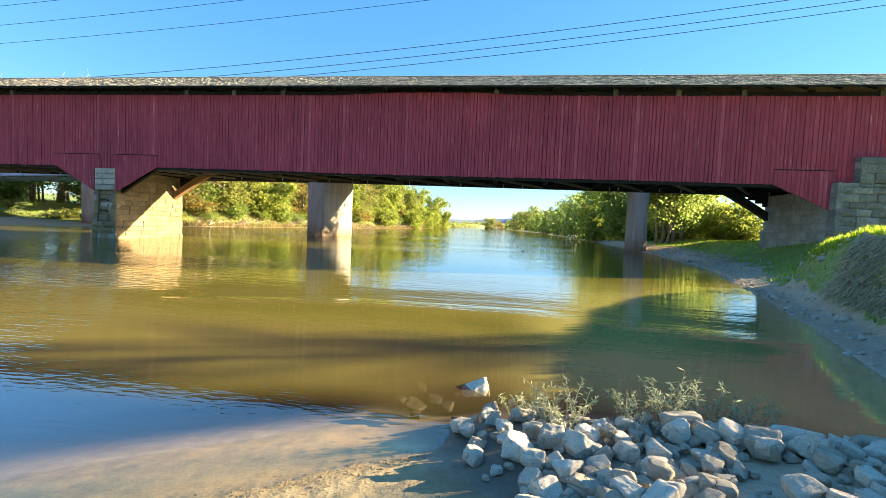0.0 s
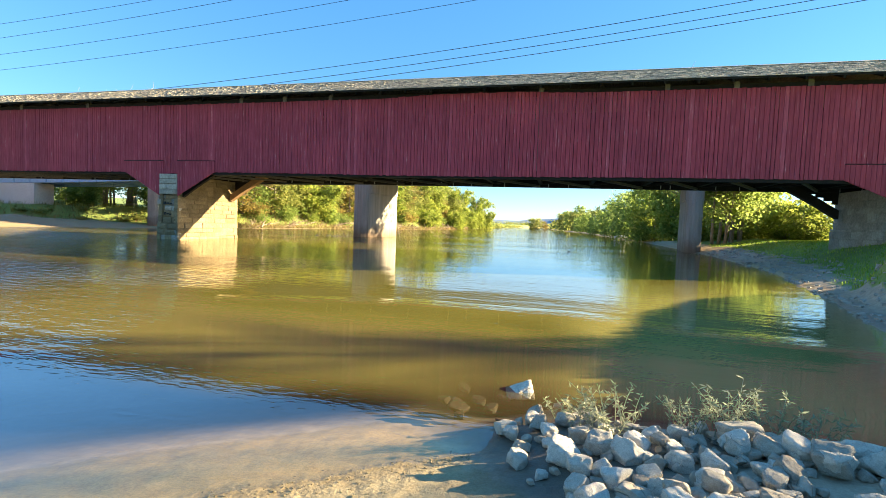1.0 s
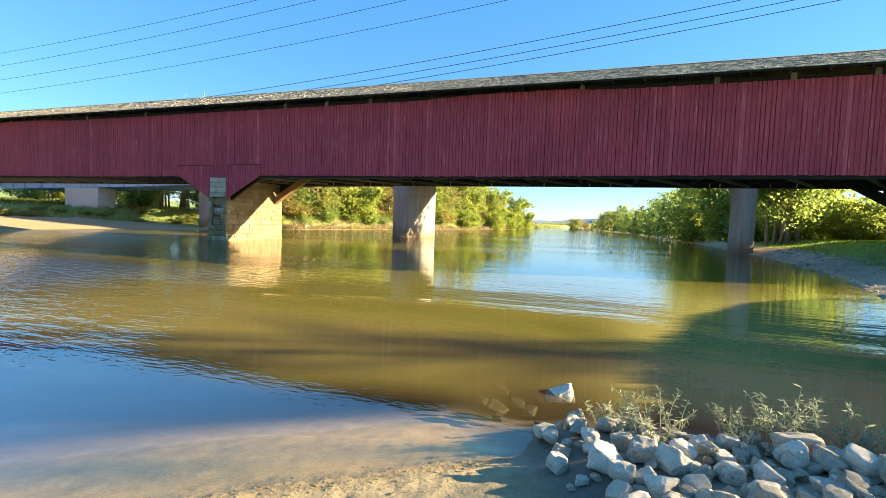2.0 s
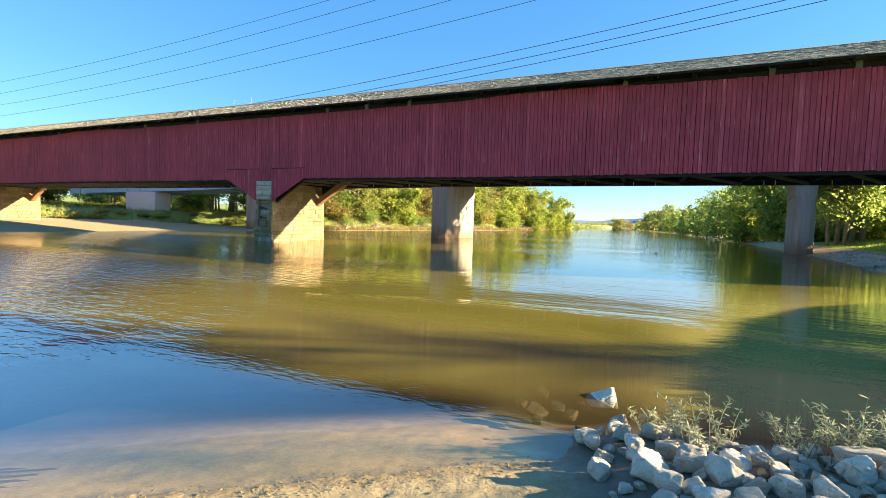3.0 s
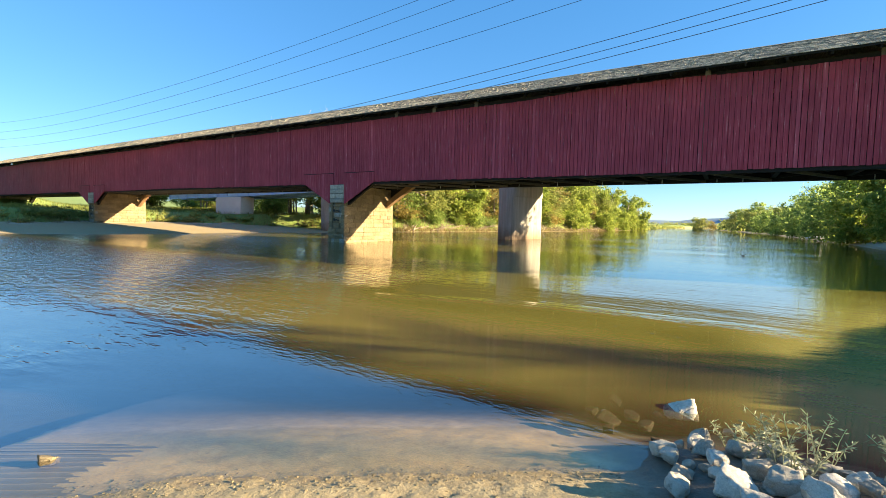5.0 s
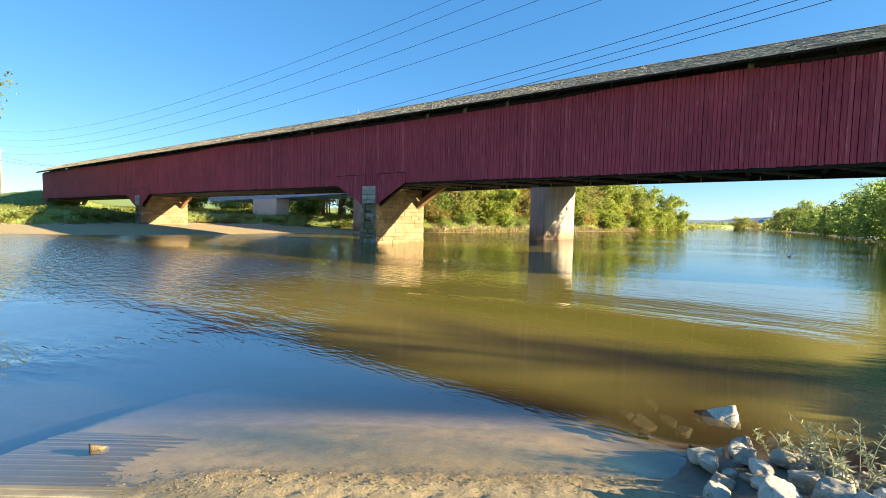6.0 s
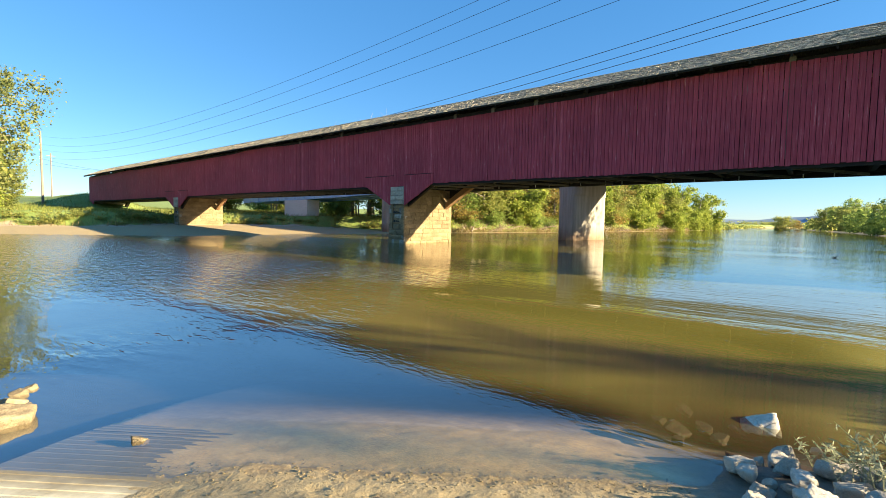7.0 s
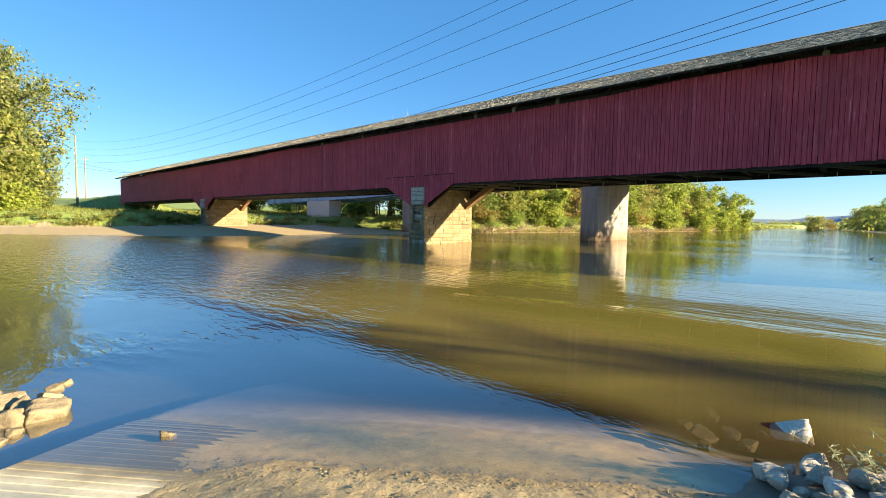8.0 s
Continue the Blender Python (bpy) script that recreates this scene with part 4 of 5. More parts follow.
def girder(yy, x0, x1, paint=STEEL):
    xs = np.linspace(x0, x1, int((x1 - x0) / 4) + 2).tolist()
    pcs = [ribbon(xs, yy - 0.02, yy + 0.02, 0.06, 1.54), ribbon(xs, yy - 0.22, yy + 0.22, 0, 0.06), ribbon(xs, yy - 0.22, yy + 0.22, 1.54, 1.6)]
    for i in range(int((x1 - x0) / 3.0)):
        x = x0 + 3 * i
        pcs.append(ribbon([x, x + 0.03], yy - 0.16, yy + 0.16, 0.06, 1.54))
    return part("girder", mesh_of("girder", *join(pcs), paint), road, "blue-grey painted steel girder")


for yy in (48.6, 51.0, 53.4, 55.8):
    girder(yy, -84, -52, STEEL_SKYLIT)
    girder(yy, -51.7, 60)
    girder(yy, -94, -84.3, STEEL_SKYLIT)
ROAD = np.linspace(-134, 62, 40).tolist()
part("deck_slab", mesh_of("deck_slab", *ribbon(ROAD, 47.6, 57.0, 1.6, 1.89), CONCRETE), road, "grey concrete deck slab")
for yy in (47.6, 56.75):
    part("parapet", mesh_of("parapet", *ribbon(ROAD, yy, yy + 0.25, 1.89, 2.69), CONCRETE), road, "grey concrete parapet")


def road_pier(cx, w=1.6, front=48.0, back=55.0):
    # a wall pier with rounded ends
    V, F = [], []
    prof = []
    for k in range(9):
        t = math.pi + math.pi * k / 8
        prof.append((w / 2 * math.cos(t), front + w / 2 + w / 2 * math.sin(t)))
    for k in range(9):
        t = math.pi * k / 8
        prof.append((w / 2 * math.cos(t), back - w / 2 + w / 2 * math.sin(t)))
    n = len(prof)
    for z, s in ((-2.0, 1.02), (4.94, 0.98), (5.02, 0.93), (5.0, 1.05), (low_at(cx) - 0.01, 1.05)):
        V += [(cx + px * s + SKEW * (py - 48), py, z) for px, py in prof]
    wall = [(i + k * n, (i + 1) % n + k * n, (i + 1) % n + k * n + n, i + k * n + n) for k in (0, 1) for i in range(n)]
    cap = [(i + 3 * n, (i + 1) % n + 3 * n, (i + 1) % n + 4 * n, i + 4 * n) for i in range(n)] + [tuple(range(4 * n - 1, 3 * n - 1, -1)), tuple(range(4 * n, 5 * n))]
    sh = part("pier_wall", mesh_of("pier_wall", V[:3 * n], wall, PIERCON), road, "pale concrete wall pier with a tide-marked foot")
    part("pier_cap", mesh_of("pier_cap", V[3 * n:], [tuple(i - 3 * n for i in q) for q in cap], PIERCON), road)
    return sh


road_pier(-21.8, 1.9, 47.8, 55.7)
road_pier(12.55)
road_pier(-50.9)
av = [(-78.3, 48.4, -1), (-71.2, 48.4, -1), (-71.2, 51, -1), (-78.3, 51, -1), (-78.3, 48.4, 5.28), (-71.0, 48.4, 5.34), (-71.0, 51, 5.34), (-78.3, 51, 5.28)]
part("end_wall", mesh_of("end_wall", av, [(4, 5, 6, 7), (0, 1, 5, 4), (1, 2, 6, 5), (2, 3, 7, 6), (3, 0, 4, 7)], PALECON), road, "sloped pale concrete bent wall")
for i in range(24):
    x = -130 + 8 * i
    part("rail_post", mesh_of("rail_post", *ribbon([x, x + 0.15], 47.65, 47.8, 2.69, 3.19), STEEL), road)
part("rail", mesh_of("rail", *ribbon(ROAD, 47.66, 47.78, 3.14, 3.24), STEEL), road)

# ---- poles and wires ----
WY = 21.3
WIRES = ((9.96e-4, 0.1036, 15.45), (9.70e-4, 0.1087, 14.81), (9.26e-4, 0.1033, 13.69), (8.44e-4, 0.0960, 12.59),
         (1.005e-3, 0.1024, 10.54), (9.74e-4, 0.1032, 10.12), (9.98e-4, 0.1032, 9.77))
POLE_X = -124.3
pole_z = z_at(POLE_X, WY)
pl = tagged(empty("utility_pole", (POLE_X, WY, pole_z)), "tall weathered wooden utility pole on the grassy far bank", "utility pole", group="utility poles")
part("shaft", mesh_of("shaft", *tube([(POLE_X, WY, pole_z - 0.5), (POLE_X - 0.1, WY, 12), (POLE_X - 0.3, WY, 19.0)], (0.24, 0.2, 0.15), 9), POLEWOOD), pl)
for i, (a, b, c) in enumerate(WIRES[:6]):
    z = a * POLE_X ** 2 + b * POLE_X + c
    part("insulator", mesh_of("insulator", *tube([(POLE_X - 0.2, WY - 0.2, z - 0.12), (POLE_X - 0.2, WY - 0.2, z), (POLE_X - 0.2, WY - 0.2, z + 0.1)], (0.05, 0.09, 0.05), 8), PEG), pl, "pale insulator")
FAR_X = 62.0
p2 = tagged(empty("utility_pole", (FAR_X, WY, z_at(FAR_X, WY))), "tall weathered wooden utility pole on the near bank", "utility pole", group="utility poles")
part("shaft", mesh_of("shaft", *tube([(FAR_X, WY, 0), (FAR_X, WY, 36)], (0.3, 0.18), 9), POLEWOOD), p2)
# the thick cables hang behind the bridge, between poles of their own
BY, WIDER = 36.0, 36.0 / WY
for bx, h in ((-125.0, 13.4), (105.0, 36.0)):
    q = tagged(empty("utility_pole", (bx, BY, z_at(bx, BY))), "wooden utility pole behind the covered bridge", "utility pole", group="utility poles")
    part("shaft", mesh_of("shaft", *tube([(bx, BY, z_at(bx, BY) - 0.5), (bx, BY, h)], (0.2, 0.14), 8), POLEWOOD), q)
for top in (13.3, 12.3):
    pts = [(POLE_X + 7.7 * k / 12, WY + 8.8 * k / 12, top + (11.3 - top) * k / 12 - 0.25 * math.sin(math.pi * k / 12)) for k in range(13)]
    w = new("power_line", mesh_of("power_line", *tube(pts, [0.022] * 13, 5), CABLE))
    tagged(w, "thin dark service wire to the bridge gable", "power line", group="overhead wires")
for i, (a, b, c) in enumerate(WIRES):
    pts = []
    for k in range(70):
        if i < 4:
            x = POLE_X + (FAR_X - POLE_X) * k / 69
            pts.append((x, WY, a * x * x + b * x + c))
        else:
            x = -125.0 + 230.0 * k / 69
            u = x / WIDER
            pts.append((x, BY, 1.9 + WIDER * (a * u * u + b * u + c - 1.9)))
    r = 0.011 if i < 4 else 0.023
    w = new("power_line", mesh_of("power_line", *tube(pts, [r] * 70, 5), CABLE))
    tagged(w, "thin dark overhead wire" if i < 4 else "thick dark overhead cable", "power line", group="overhead wires")
# small poles beyond the portal and behind the trees
for x, y, h in ((-150.0, 27.5, 11.0), (-150.0, 17.0, 18.5)):
    g = z_at(x, y)
    q = tagged(empty("utility_pole", (x, y, g)), "distant thin wooden utility pole", "utility pole", group="utility poles")
    part("shaft", mesh_of("shaft", *tube([(x, y, g - 0.3), (x, y, g + h)], (0.18, 0.12), 7), POLEWOOD), q)
    part("crossarm", mesh_of("crossarm", *box(x - 0.06, x + 0.06, y - 0.9, y + 0.9, g + h - 0.8, g + h - 0.66), POLEWOOD), q)


# ---- trees ----
def leaf_cloud(rng, centres, count, size, squash=0.8):
    """Many small leaf quads scattered round clump centres (x, y, z, radius)."""
    r = np.random.RandomState(rng.randrange(1 << 30))
    c = np.array(centres)
    wts = c[:, 3] ** 2
    pick = r.choice(len(c), count, p=wts / wts.sum())
    d = r.normal(size=(count, 3))
    d /= np.linalg.norm(d, axis=1)[:, None]
    rad = c[pick, 3] * np.minimum(np.abs(r.normal(size=count)) * 0.95, 1.25 + 0.35 * r.rand(count))
    p = c[pick, :3] + d * rad[:, None] * np.array([1, 1, squash])
    a = r.normal(size=(count, 3))
    a /= np.linalg.norm(a, axis=1)[:, None]
    b = np.cross(a, r.normal(size=(count, 3)))
    b /= np.linalg.norm(b, axis=1)[:, None]
    s = size * (0.55 + 0.9 * r.rand(count))[:, None]
    V = np.concatenate([p - a * s, p + a * s * 0.5 + b * s * 0.75, p + a * s * 0.6 - b * s * 0.65], 1).reshape(-1, 3)
    F = np.arange(3 * count).reshape(-1, 3)
    return V, F


def make_tree(name, label, rng, height, spread, low, leaf, count, size, lobes=26, trunks=1, lean=0.0, bare=0.0):
    """A tree at the origin: tapered trunk and limbs, and a crown of leaf clumps with gaps."""
    th = tagged(empty(name), label, "tree")
    wood, centres = [], []
    for k in range(trunks):
        a = rng.uniform(0, 6.28)
        bx, by = (0, 0) if trunks == 1 else (0.05 * height * math.cos(a), 0.05 * height * math.sin(a))
        tx, ty = bx + lean * height + rng.uniform(-.06, .06) * height, by + rng.uniform(-.08, .08) * height
        r0 = 0.022 * height / math.sqrt(trunks)
        pts = [(bx + (tx - bx) * u + 0.02 * height * math.sin(5 * u + k), by + (ty - by) * u, -0.3 + height * 0.86 * u) for u in (0, .12, .3, .5, .72, 1)]
        wood.append(tube(pts, [r0 * f for f in (1.35, 1.0, .8, .6, .35, .08)], 8))
        for i in range(lobes // trunks):
            u = rng.uniform(max(0.08, low - 0.06), 0.97)
            j = min(int(u * 5), 4)
            t = u * 5 - j
            src = [(0, .12, .3, .5, .72, 1)[j], (0, .12, .3, .5, .72, 1)[j + 1]]
            base = Vector(pts[j]).lerp(Vector(pts[j + 1]), t)
            zrel = (base.z / height - low) / max(1e-3, 1 - low)
            reach = spread * (0.35 + 0.75 * math.sin(math.pi * min(max(0.15 + 0.72 * zrel, 0.05), 0.97))) * rng.uniform(0.55, 1.05)
            ang = rng.uniform(0, 6.283)
            tip = base + Vector((math.cos(ang) * reach, math.sin(ang) * reach, reach * rng.uniform(0.05, 0.55)))
            mid = base.lerp(tip, 0.5) + Vector((0, 0, 0.08 * reach))
            wood.append(tube([base, mid, tip], [r0 * 0.36 * (1.1 - 0.6 * u), r0 * 0.2, r0 * 0.05], 5))
            if rng.random() < bare:
                for q in range(4):
                    t2 = tip + Vector((rng.uniform(-1, 1), rng.uniform(-1, 1), rng.uniform(0, 1.2))) * 0.1 * height
                    wood.append(tube([mid, tip.lerp(t2, 0.5), t2], [r0 * 0.12, r0 * 0.06, r0 * 0.02], 4))
                centres.append((*tip, spread * 0.16))
                continue
            rr = spread * rng.uniform(0.17, 0.34)
            for q in range(6):
                f = (1.0, 0.72, 0.9, 0.5, 1.05, 0.8)[q]
                o = Vector((rng.uniform(-1, 1), rng.uniform(-1, 1), rng.uniform(-.8, .8))) * rr * 1.3
                c = base.lerp(tip, f) + o
                centres.append((c.x, c.y, max(c.z, 0.4), rr * rng.uniform(0.55, 1.0)))
    part("trunk", mesh_of("trunk", *join(wood), BARK, True), th, "grey-brown trunk and limbs")
    V, F = leaf_cloud(rng, centres, count, size)
    me = bpy.data.meshes.new("crown")
    me.from_pydata(V.tolist(), [], F.tolist())
    me.materials.append(leaf)
    part("crown", me, th)
    return th


tr = random.Random(77)
KINDS = {
    "tall_green": make_tree("tree", "tall broad green riverside tree in leaf", tr, 20, 6.0, 0.12, LEAF_GREEN, 11500, 0.3, 50),
    "tall_yellow": make_tree("tree", "tall yellow-green riverside tree in early autumn", tr, 19, 5.2, 0.10, LEAF_YELLOW, 14500, 0.31, 50),
    "olive": make_tree("tree", "olive-green tree turning brown in autumn", tr, 15, 5.0, 0.08, LEAF_OLIVE, 9000, 0.285, 44),
    "rust": make_tree("tree", "rust-tinged autumn tree on the river bank", tr, 11, 4.2, 0.06, LEAF_RUST, 8500, 0.19, 40, bare=0.4),
    "bush": make_tree("tree", "low bushy green willow at the water's edge", tr, 6, 3.6, 0.0, LEAF_GREEN, 3500, 0.25, 40, 3),
    "yellow_bush": make_tree("tree", "low yellow-green willow bush on the bank", tr, 6.5, 3.8, 0.0, LEAF_YELLOW, 5200, 0.25, 40, 3),
    "scrub": make_tree("tree", "low olive scrub bush on the cut bank", tr, 1.5, 1.1, 0.0, LEAF_OLIVE, 1000, 0.1, 16, 3),
    "multi": make_tree("tree", "green tree with several leaning trunks", tr, 17, 6.5, 0.45, LEAF_GREEN, 10000, 0.2, 40, 5),
    "dense_tall": make_tree("tree", "tall grey-green cottonwood with a rounded airy crown", tr, 24, 6.4, 0.22, LEAF_PALE, 26000, 0.21, 80, bare=0.15),
    "poplar": make_tree("tree", "slender half-bare poplar with thin autumn leaves", tr, 19, 1.5, 0.3, LEAF_OLIVE, 800, 0.12, 30, bare=0.2),
    "sparse": make_tree("tree", "tall half-bare cottonwood with thin grey-green leaves", tr, 24, 5.6, 0.28, LEAF_OLIVE, 10000, 0.15, 50, bare=0.45),
}
used = set()


def plant(kind, x, y, scale=1.0, turn=None, sink=0.1, wide=1.0):
    m = Matrix.LocRotScale((x, y, z_at(x, y) - sink), Euler((0, 0, tr.uniform(0, 6.28) if turn is None else turn)), (scale * wide, scale * wide, scale))
    if kind not in used:
        used.add(kind)
        KINDS[kind].matrix_basis = m
        return KINDS[kind]
    ob = copy_thing(KINDS[kind], pose(0, 0, 0))
    ob.matrix_basis = m
    return ob


# left bank, beyond the road bridge
for kind, x, y, s in (("tall_green", -64, 66, 1.0), ("olive", -58, 72, 0.95), ("bush", -52, 70, 0.9), ("tall_yellow", -56, 80, 0.9), ("rust", -50, 83, 0.9), ("tall_green", -60, 90, 1.0), ("multi", -101, 64, 0.8), ("olive", -92, 72, 0.9), ("multi", -112, 66, 0.85), ("tall_green", -113, 84, 0.8), ("tall_green", -127, 82, 0.8), ("olive", -104, 84, 0.8), ("tall_green", -140, 78, 0.8), ("olive", -120, 74, 0.8),
                      ("yellow_bush", -48, 84, 0.9), ("olive", -54, 98, 0.9), ("tall_green", -50, 108, 0.95), ("tall_yellow", -47, 116, 0.9), ("bush", -44, 108, 0.9), ("rust", -46, 126, 1.1), ("rust", -42, 120, 1.0),
                      ("tall_yellow", -43, 140, 0.95), ("tall_green", -45, 152, 0.9), ("yellow_bush", -38, 135, 1.0), ("tall_yellow", -40, 165, 0.85), ("yellow_bush", -36, 160, 1.0), ("tall_yellow", -39, 185, 0.85),
                      ("yellow_bush", -36, 182, 1.1), ("yellow_bush", -36, 200, 1.1), ("tall_yellow", -35.5, 199, 0.85), ("tall_yellow", -34.5, 216, 0.8), ("multi", -72, 60, 0.9), ("sparse", -80, 72, 0.9), ("sparse", -90, 74, 0.9),
                      ("multi", -110, 70, 0.9), ("bush", -66, 65, 0.9), ("bush", -76, 59, 0.7), ("olive", -125, 60, 1.0), ("sparse", -70, 62, 0.86)):
    plant(kind, x, y, s)
for i in range(26):
    y = 58 + 5.4 * i
    plant(("bush", "yellow_bush", "bush")[i % 3], float(line_at(LEFT_SHORE, y)) - tr.uniform(4.0, 6.5), y, tr.uniform(0.32, 0.6))
for i in range(18):
    y = 60 + 7.5 * i
    plant(("olive", "rust", "olive", "tall_yellow")[i % 4], float(line_at(LEFT_SHORE, y)) - tr.uniform(6, 11), y, tr.uniform(0.6, 0.85), wide=1.3)
# scrub along the cut bank
for i in range(34):
    y = 4 + 1.55 * i
    edge = float(line_at(LEFT_SHORE, y)) - float(np.interp(y, [0, 18, 27, 42, 58, 75], [17, 20, 27, 27, 6, 2.0]))
    plant("scrub", edge - tr.uniform(-0.5, 4.0), y, tr.uniform(0.5, 1.1), wide=1.3)
# left bank, downstream of the covered bridge
for kind, x, y, s in (("dense_tall", -92, 7.0, 1.0), ("olive", -86, 4.5, 1.05), ("dense_tall", -90, 2.0, 1.05), ("olive", -95, 12.0, 0.5), ("tall_green", -84, -2, 0.9), ("yellow_bush", -84, 7.5, 0.7),
                      ("tall_green", -86, -10, 1.0), ("dense_tall", -100, 0, 1.1), ("tall_green", -95, -22, 1.1), ("tall_green", -88, 6.0, 0.62)):
    plant(kind, x, y, s)
# right bank, beyond the bridges
for kind, x, y, s in (("multi", 18.2, 59.5, 0.9), ("multi", 20.5, 61.5, 0.8), ("yellow_bush", 22.5, 66, 0.85), ("yellow_bush", 27, 64, 0.8), ("yellow_bush", 31.5, 63, 0.75), ("yellow_bush", 27, 59, 0.5), ("tall_yellow", 19, 80, 0.85), ("sparse", 21, 83, 1.1),
                      ("multi", 17.5, 92, 0.95), ("yellow_bush", 16, 84, 1.0), ("tall_green", 20, 106, 0.85), ("bush", 15.5, 100, 1.1), ("bush", 16, 118, 1.2), ("multi", 18, 125, 0.7), ("tall_green", 18, 145, 0.65),
                      ("bush", 15.5, 140, 1.2), ("bush", 14, 165, 1.2), ("tall_green", 17, 172, 0.6), ("bush", 13, 190, 1.2), ("olive", 15, 200, 0.7), ("bush", 11, 215, 1.2), ("olive", 10, 235, 0.65),
                      ("yellow_bush", 20, 72, 0.9), ("yellow_bush", 24, 73, 0.85), ("yellow_bush", 29.5, 72, 0.85)):
    plant(kind, x, y, s)
plant("tall_yellow", 29.7, 81.7, 1.48, 2.0, wide=0.6)
for kind, x, y, s in (("olive", -14, 300, 0.7), ("olive", 3, 290, 0.8), ("tall_green", 6.5, 270, 0.6), ("olive", 9, 255, 0.8), ("rust", -9, 310, 0.7), ("tall_green", 12, 250, 0.7)):
    plant(kind, x, y, s)
# right bank beside the ramp, out of view: thin crowns that break the low sun on the sand
for kind, x, y, s in (("sparse", 41, 14.5, 0.62), ("rust", 36, 10.5, 0.9)):
    plant(kind, x, y, s)
# poplars out of view, set so their shadows streak the water
for x, y, s, wide in ((42.45, 23.8, 1.0, 0.75), (43.3, 22.9, 0.98, 0.7), (50.3, 22.6, 1.0, 0.16)):
    plant("poplar", x, y, s, wide=wide)
# between the two bridges, hidden by the abutment: added to shade the lawn under the spans
for kind, x, y, s in (("olive", 30, 41, 0.78), ("olive", 35, 43.5, 0.85), ("tall_green", 40, 41.5, 0.72), ("olive", 27, 38.5, 0.6), ("olive", 33.5, 38.5, 0.75), ("olive", 38, 57.8, 0.5), ("olive", 43, 58.5, 0.55)):
    plant(kind, x, y, s)


def far_woods():
    """Woods along the far reaches of the river, too far to tell trees apart."""
    r = random.Random(8)
    cs = []
    for i in range(420):
        y = r.uniform(205, 760)
        x = line_at(LEFT_SHORE, y) - (r.uniform(0.5, 12) if i % 2 else r.uniform(3, 60))
        cs.append((x, y, r.uniform(0.4, 1.6), r.uniform(1.2, 2.2)))
    for i in range(150):
        y = r.uniform(240, 640)
        x = line_at(RIGHT_SHORE, y) + (r.uniform(0.5, 12) if i % 2 else r.uniform(3, 50))
        cs.append((x, y, r.uniform(1.5, 6), r.uniform(2, 3.6)))
    for i in range(420):
        x = r.uniform(-700, 700)
        cs.append((x, r.uniform(900, 1000), r.uniform(1, 7), r.uniform(4, 6)))
    for i in range(260):
        y = r.uniform(225, 760)
        cs.append((line_at(LEFT_SHORE, y) - r.uniform(-1.0, 2.5), y, r.uniform(0.2, 0.8), r.uniform(0.9, 1.7)))
    V, F = leaf_cloud(r, cs, 90000, 0.95)
    me = bpy.data.meshes.new("far_woods")
    me.from_pydata(V.tolist(), [], F.tolist())
    me.materials.append(LEAF_OLIVE)
    return tagged(new("far_woods", me), "distant woods along the river", "woods", kind="stuff")


far_woods()


# ---- the foreground: ramp, rocks, weeds ----
def ramp_point(t, e, dz=0.0):
    p = EDGE + e
    return (ALONG[0] * t + SLOPE[0] * p, ALONG[1] * t + SLOPE[1] * p, -0.13 * e - (0.02 * e * e if e > 0 else 0) + dz)


slab = tagged(empty("boat_ramp", ramp_point(-2.5, -1.0)), "grooved concrete boat ramp running down under the water, half silted over", "boat ramp", kind="structure")
ES = [-7 + 0.5 * i for i in range(22)]
pv, pf = [], []
for e0 in ES:
    for t0 in (-3.55, 1.2):
        sunk = 0.14 * max(0.0, e0 - 0.7) ** 1.2
        pv += [ramp_point(t0, e0, -0.03 - sunk), ramp_point(t0, e0, -0.35 - sunk)]
for i in range(len(ES) - 1):
    a = 4 * i
    pf += [(a, a + 4, a + 6, a + 2), (a, a + 1, a + 5, a + 4), (a + 2, a + 6, a + 7, a + 3)]
part("bed", mesh_of("bed", pv, pf, RAMPCON), slab)
e0 = -3.2
while e0 < 1.7:
    w = 0.082
    top = -0.0262 if e0 < -0.3 else -0.0282    # worn and silted lower down
    a, b = ramp_point(-3.53, e0), ramp_point(0.6, e0)
    a2, b2 = ramp_point(-3.53, e0 + w), ramp_point(0.6, e0 + w)
    sunk = 0.14 * max(0.0, e0 - 0.7) ** 1.2
    a, b, a2, b2 = [(p[0], p[1], p[2] - sunk) for p in (a, b, a2, b2)]
    lo = lambda p, d: (p[0], p[1], p[2] + d)
    inn = 0.012
    sx, sy = SLOPE[0] * inn, SLOPE[1] * inn
    v = [lo(a, -.034), lo(b, -.034), lo(b2, -.034), lo(a2, -.034),
         (a[0] + sx, a[1] + sy, a[2] + top), (b[0] + sx, b[1] + sy, b[2] + top), (b2[0] - sx, b2[1] - sy, b2[2] + top), (a2[0] - sx, a2[1] - sy, a2[2] + top)]
    part("rib", mesh_of("rib", v, [(4, 5, 6, 7), (0, 1, 5, 4), (1, 2, 6, 5), (2, 3, 7, 6), (3, 0, 4, 7)], RAMPCON), slab)
    e0 += 0.1


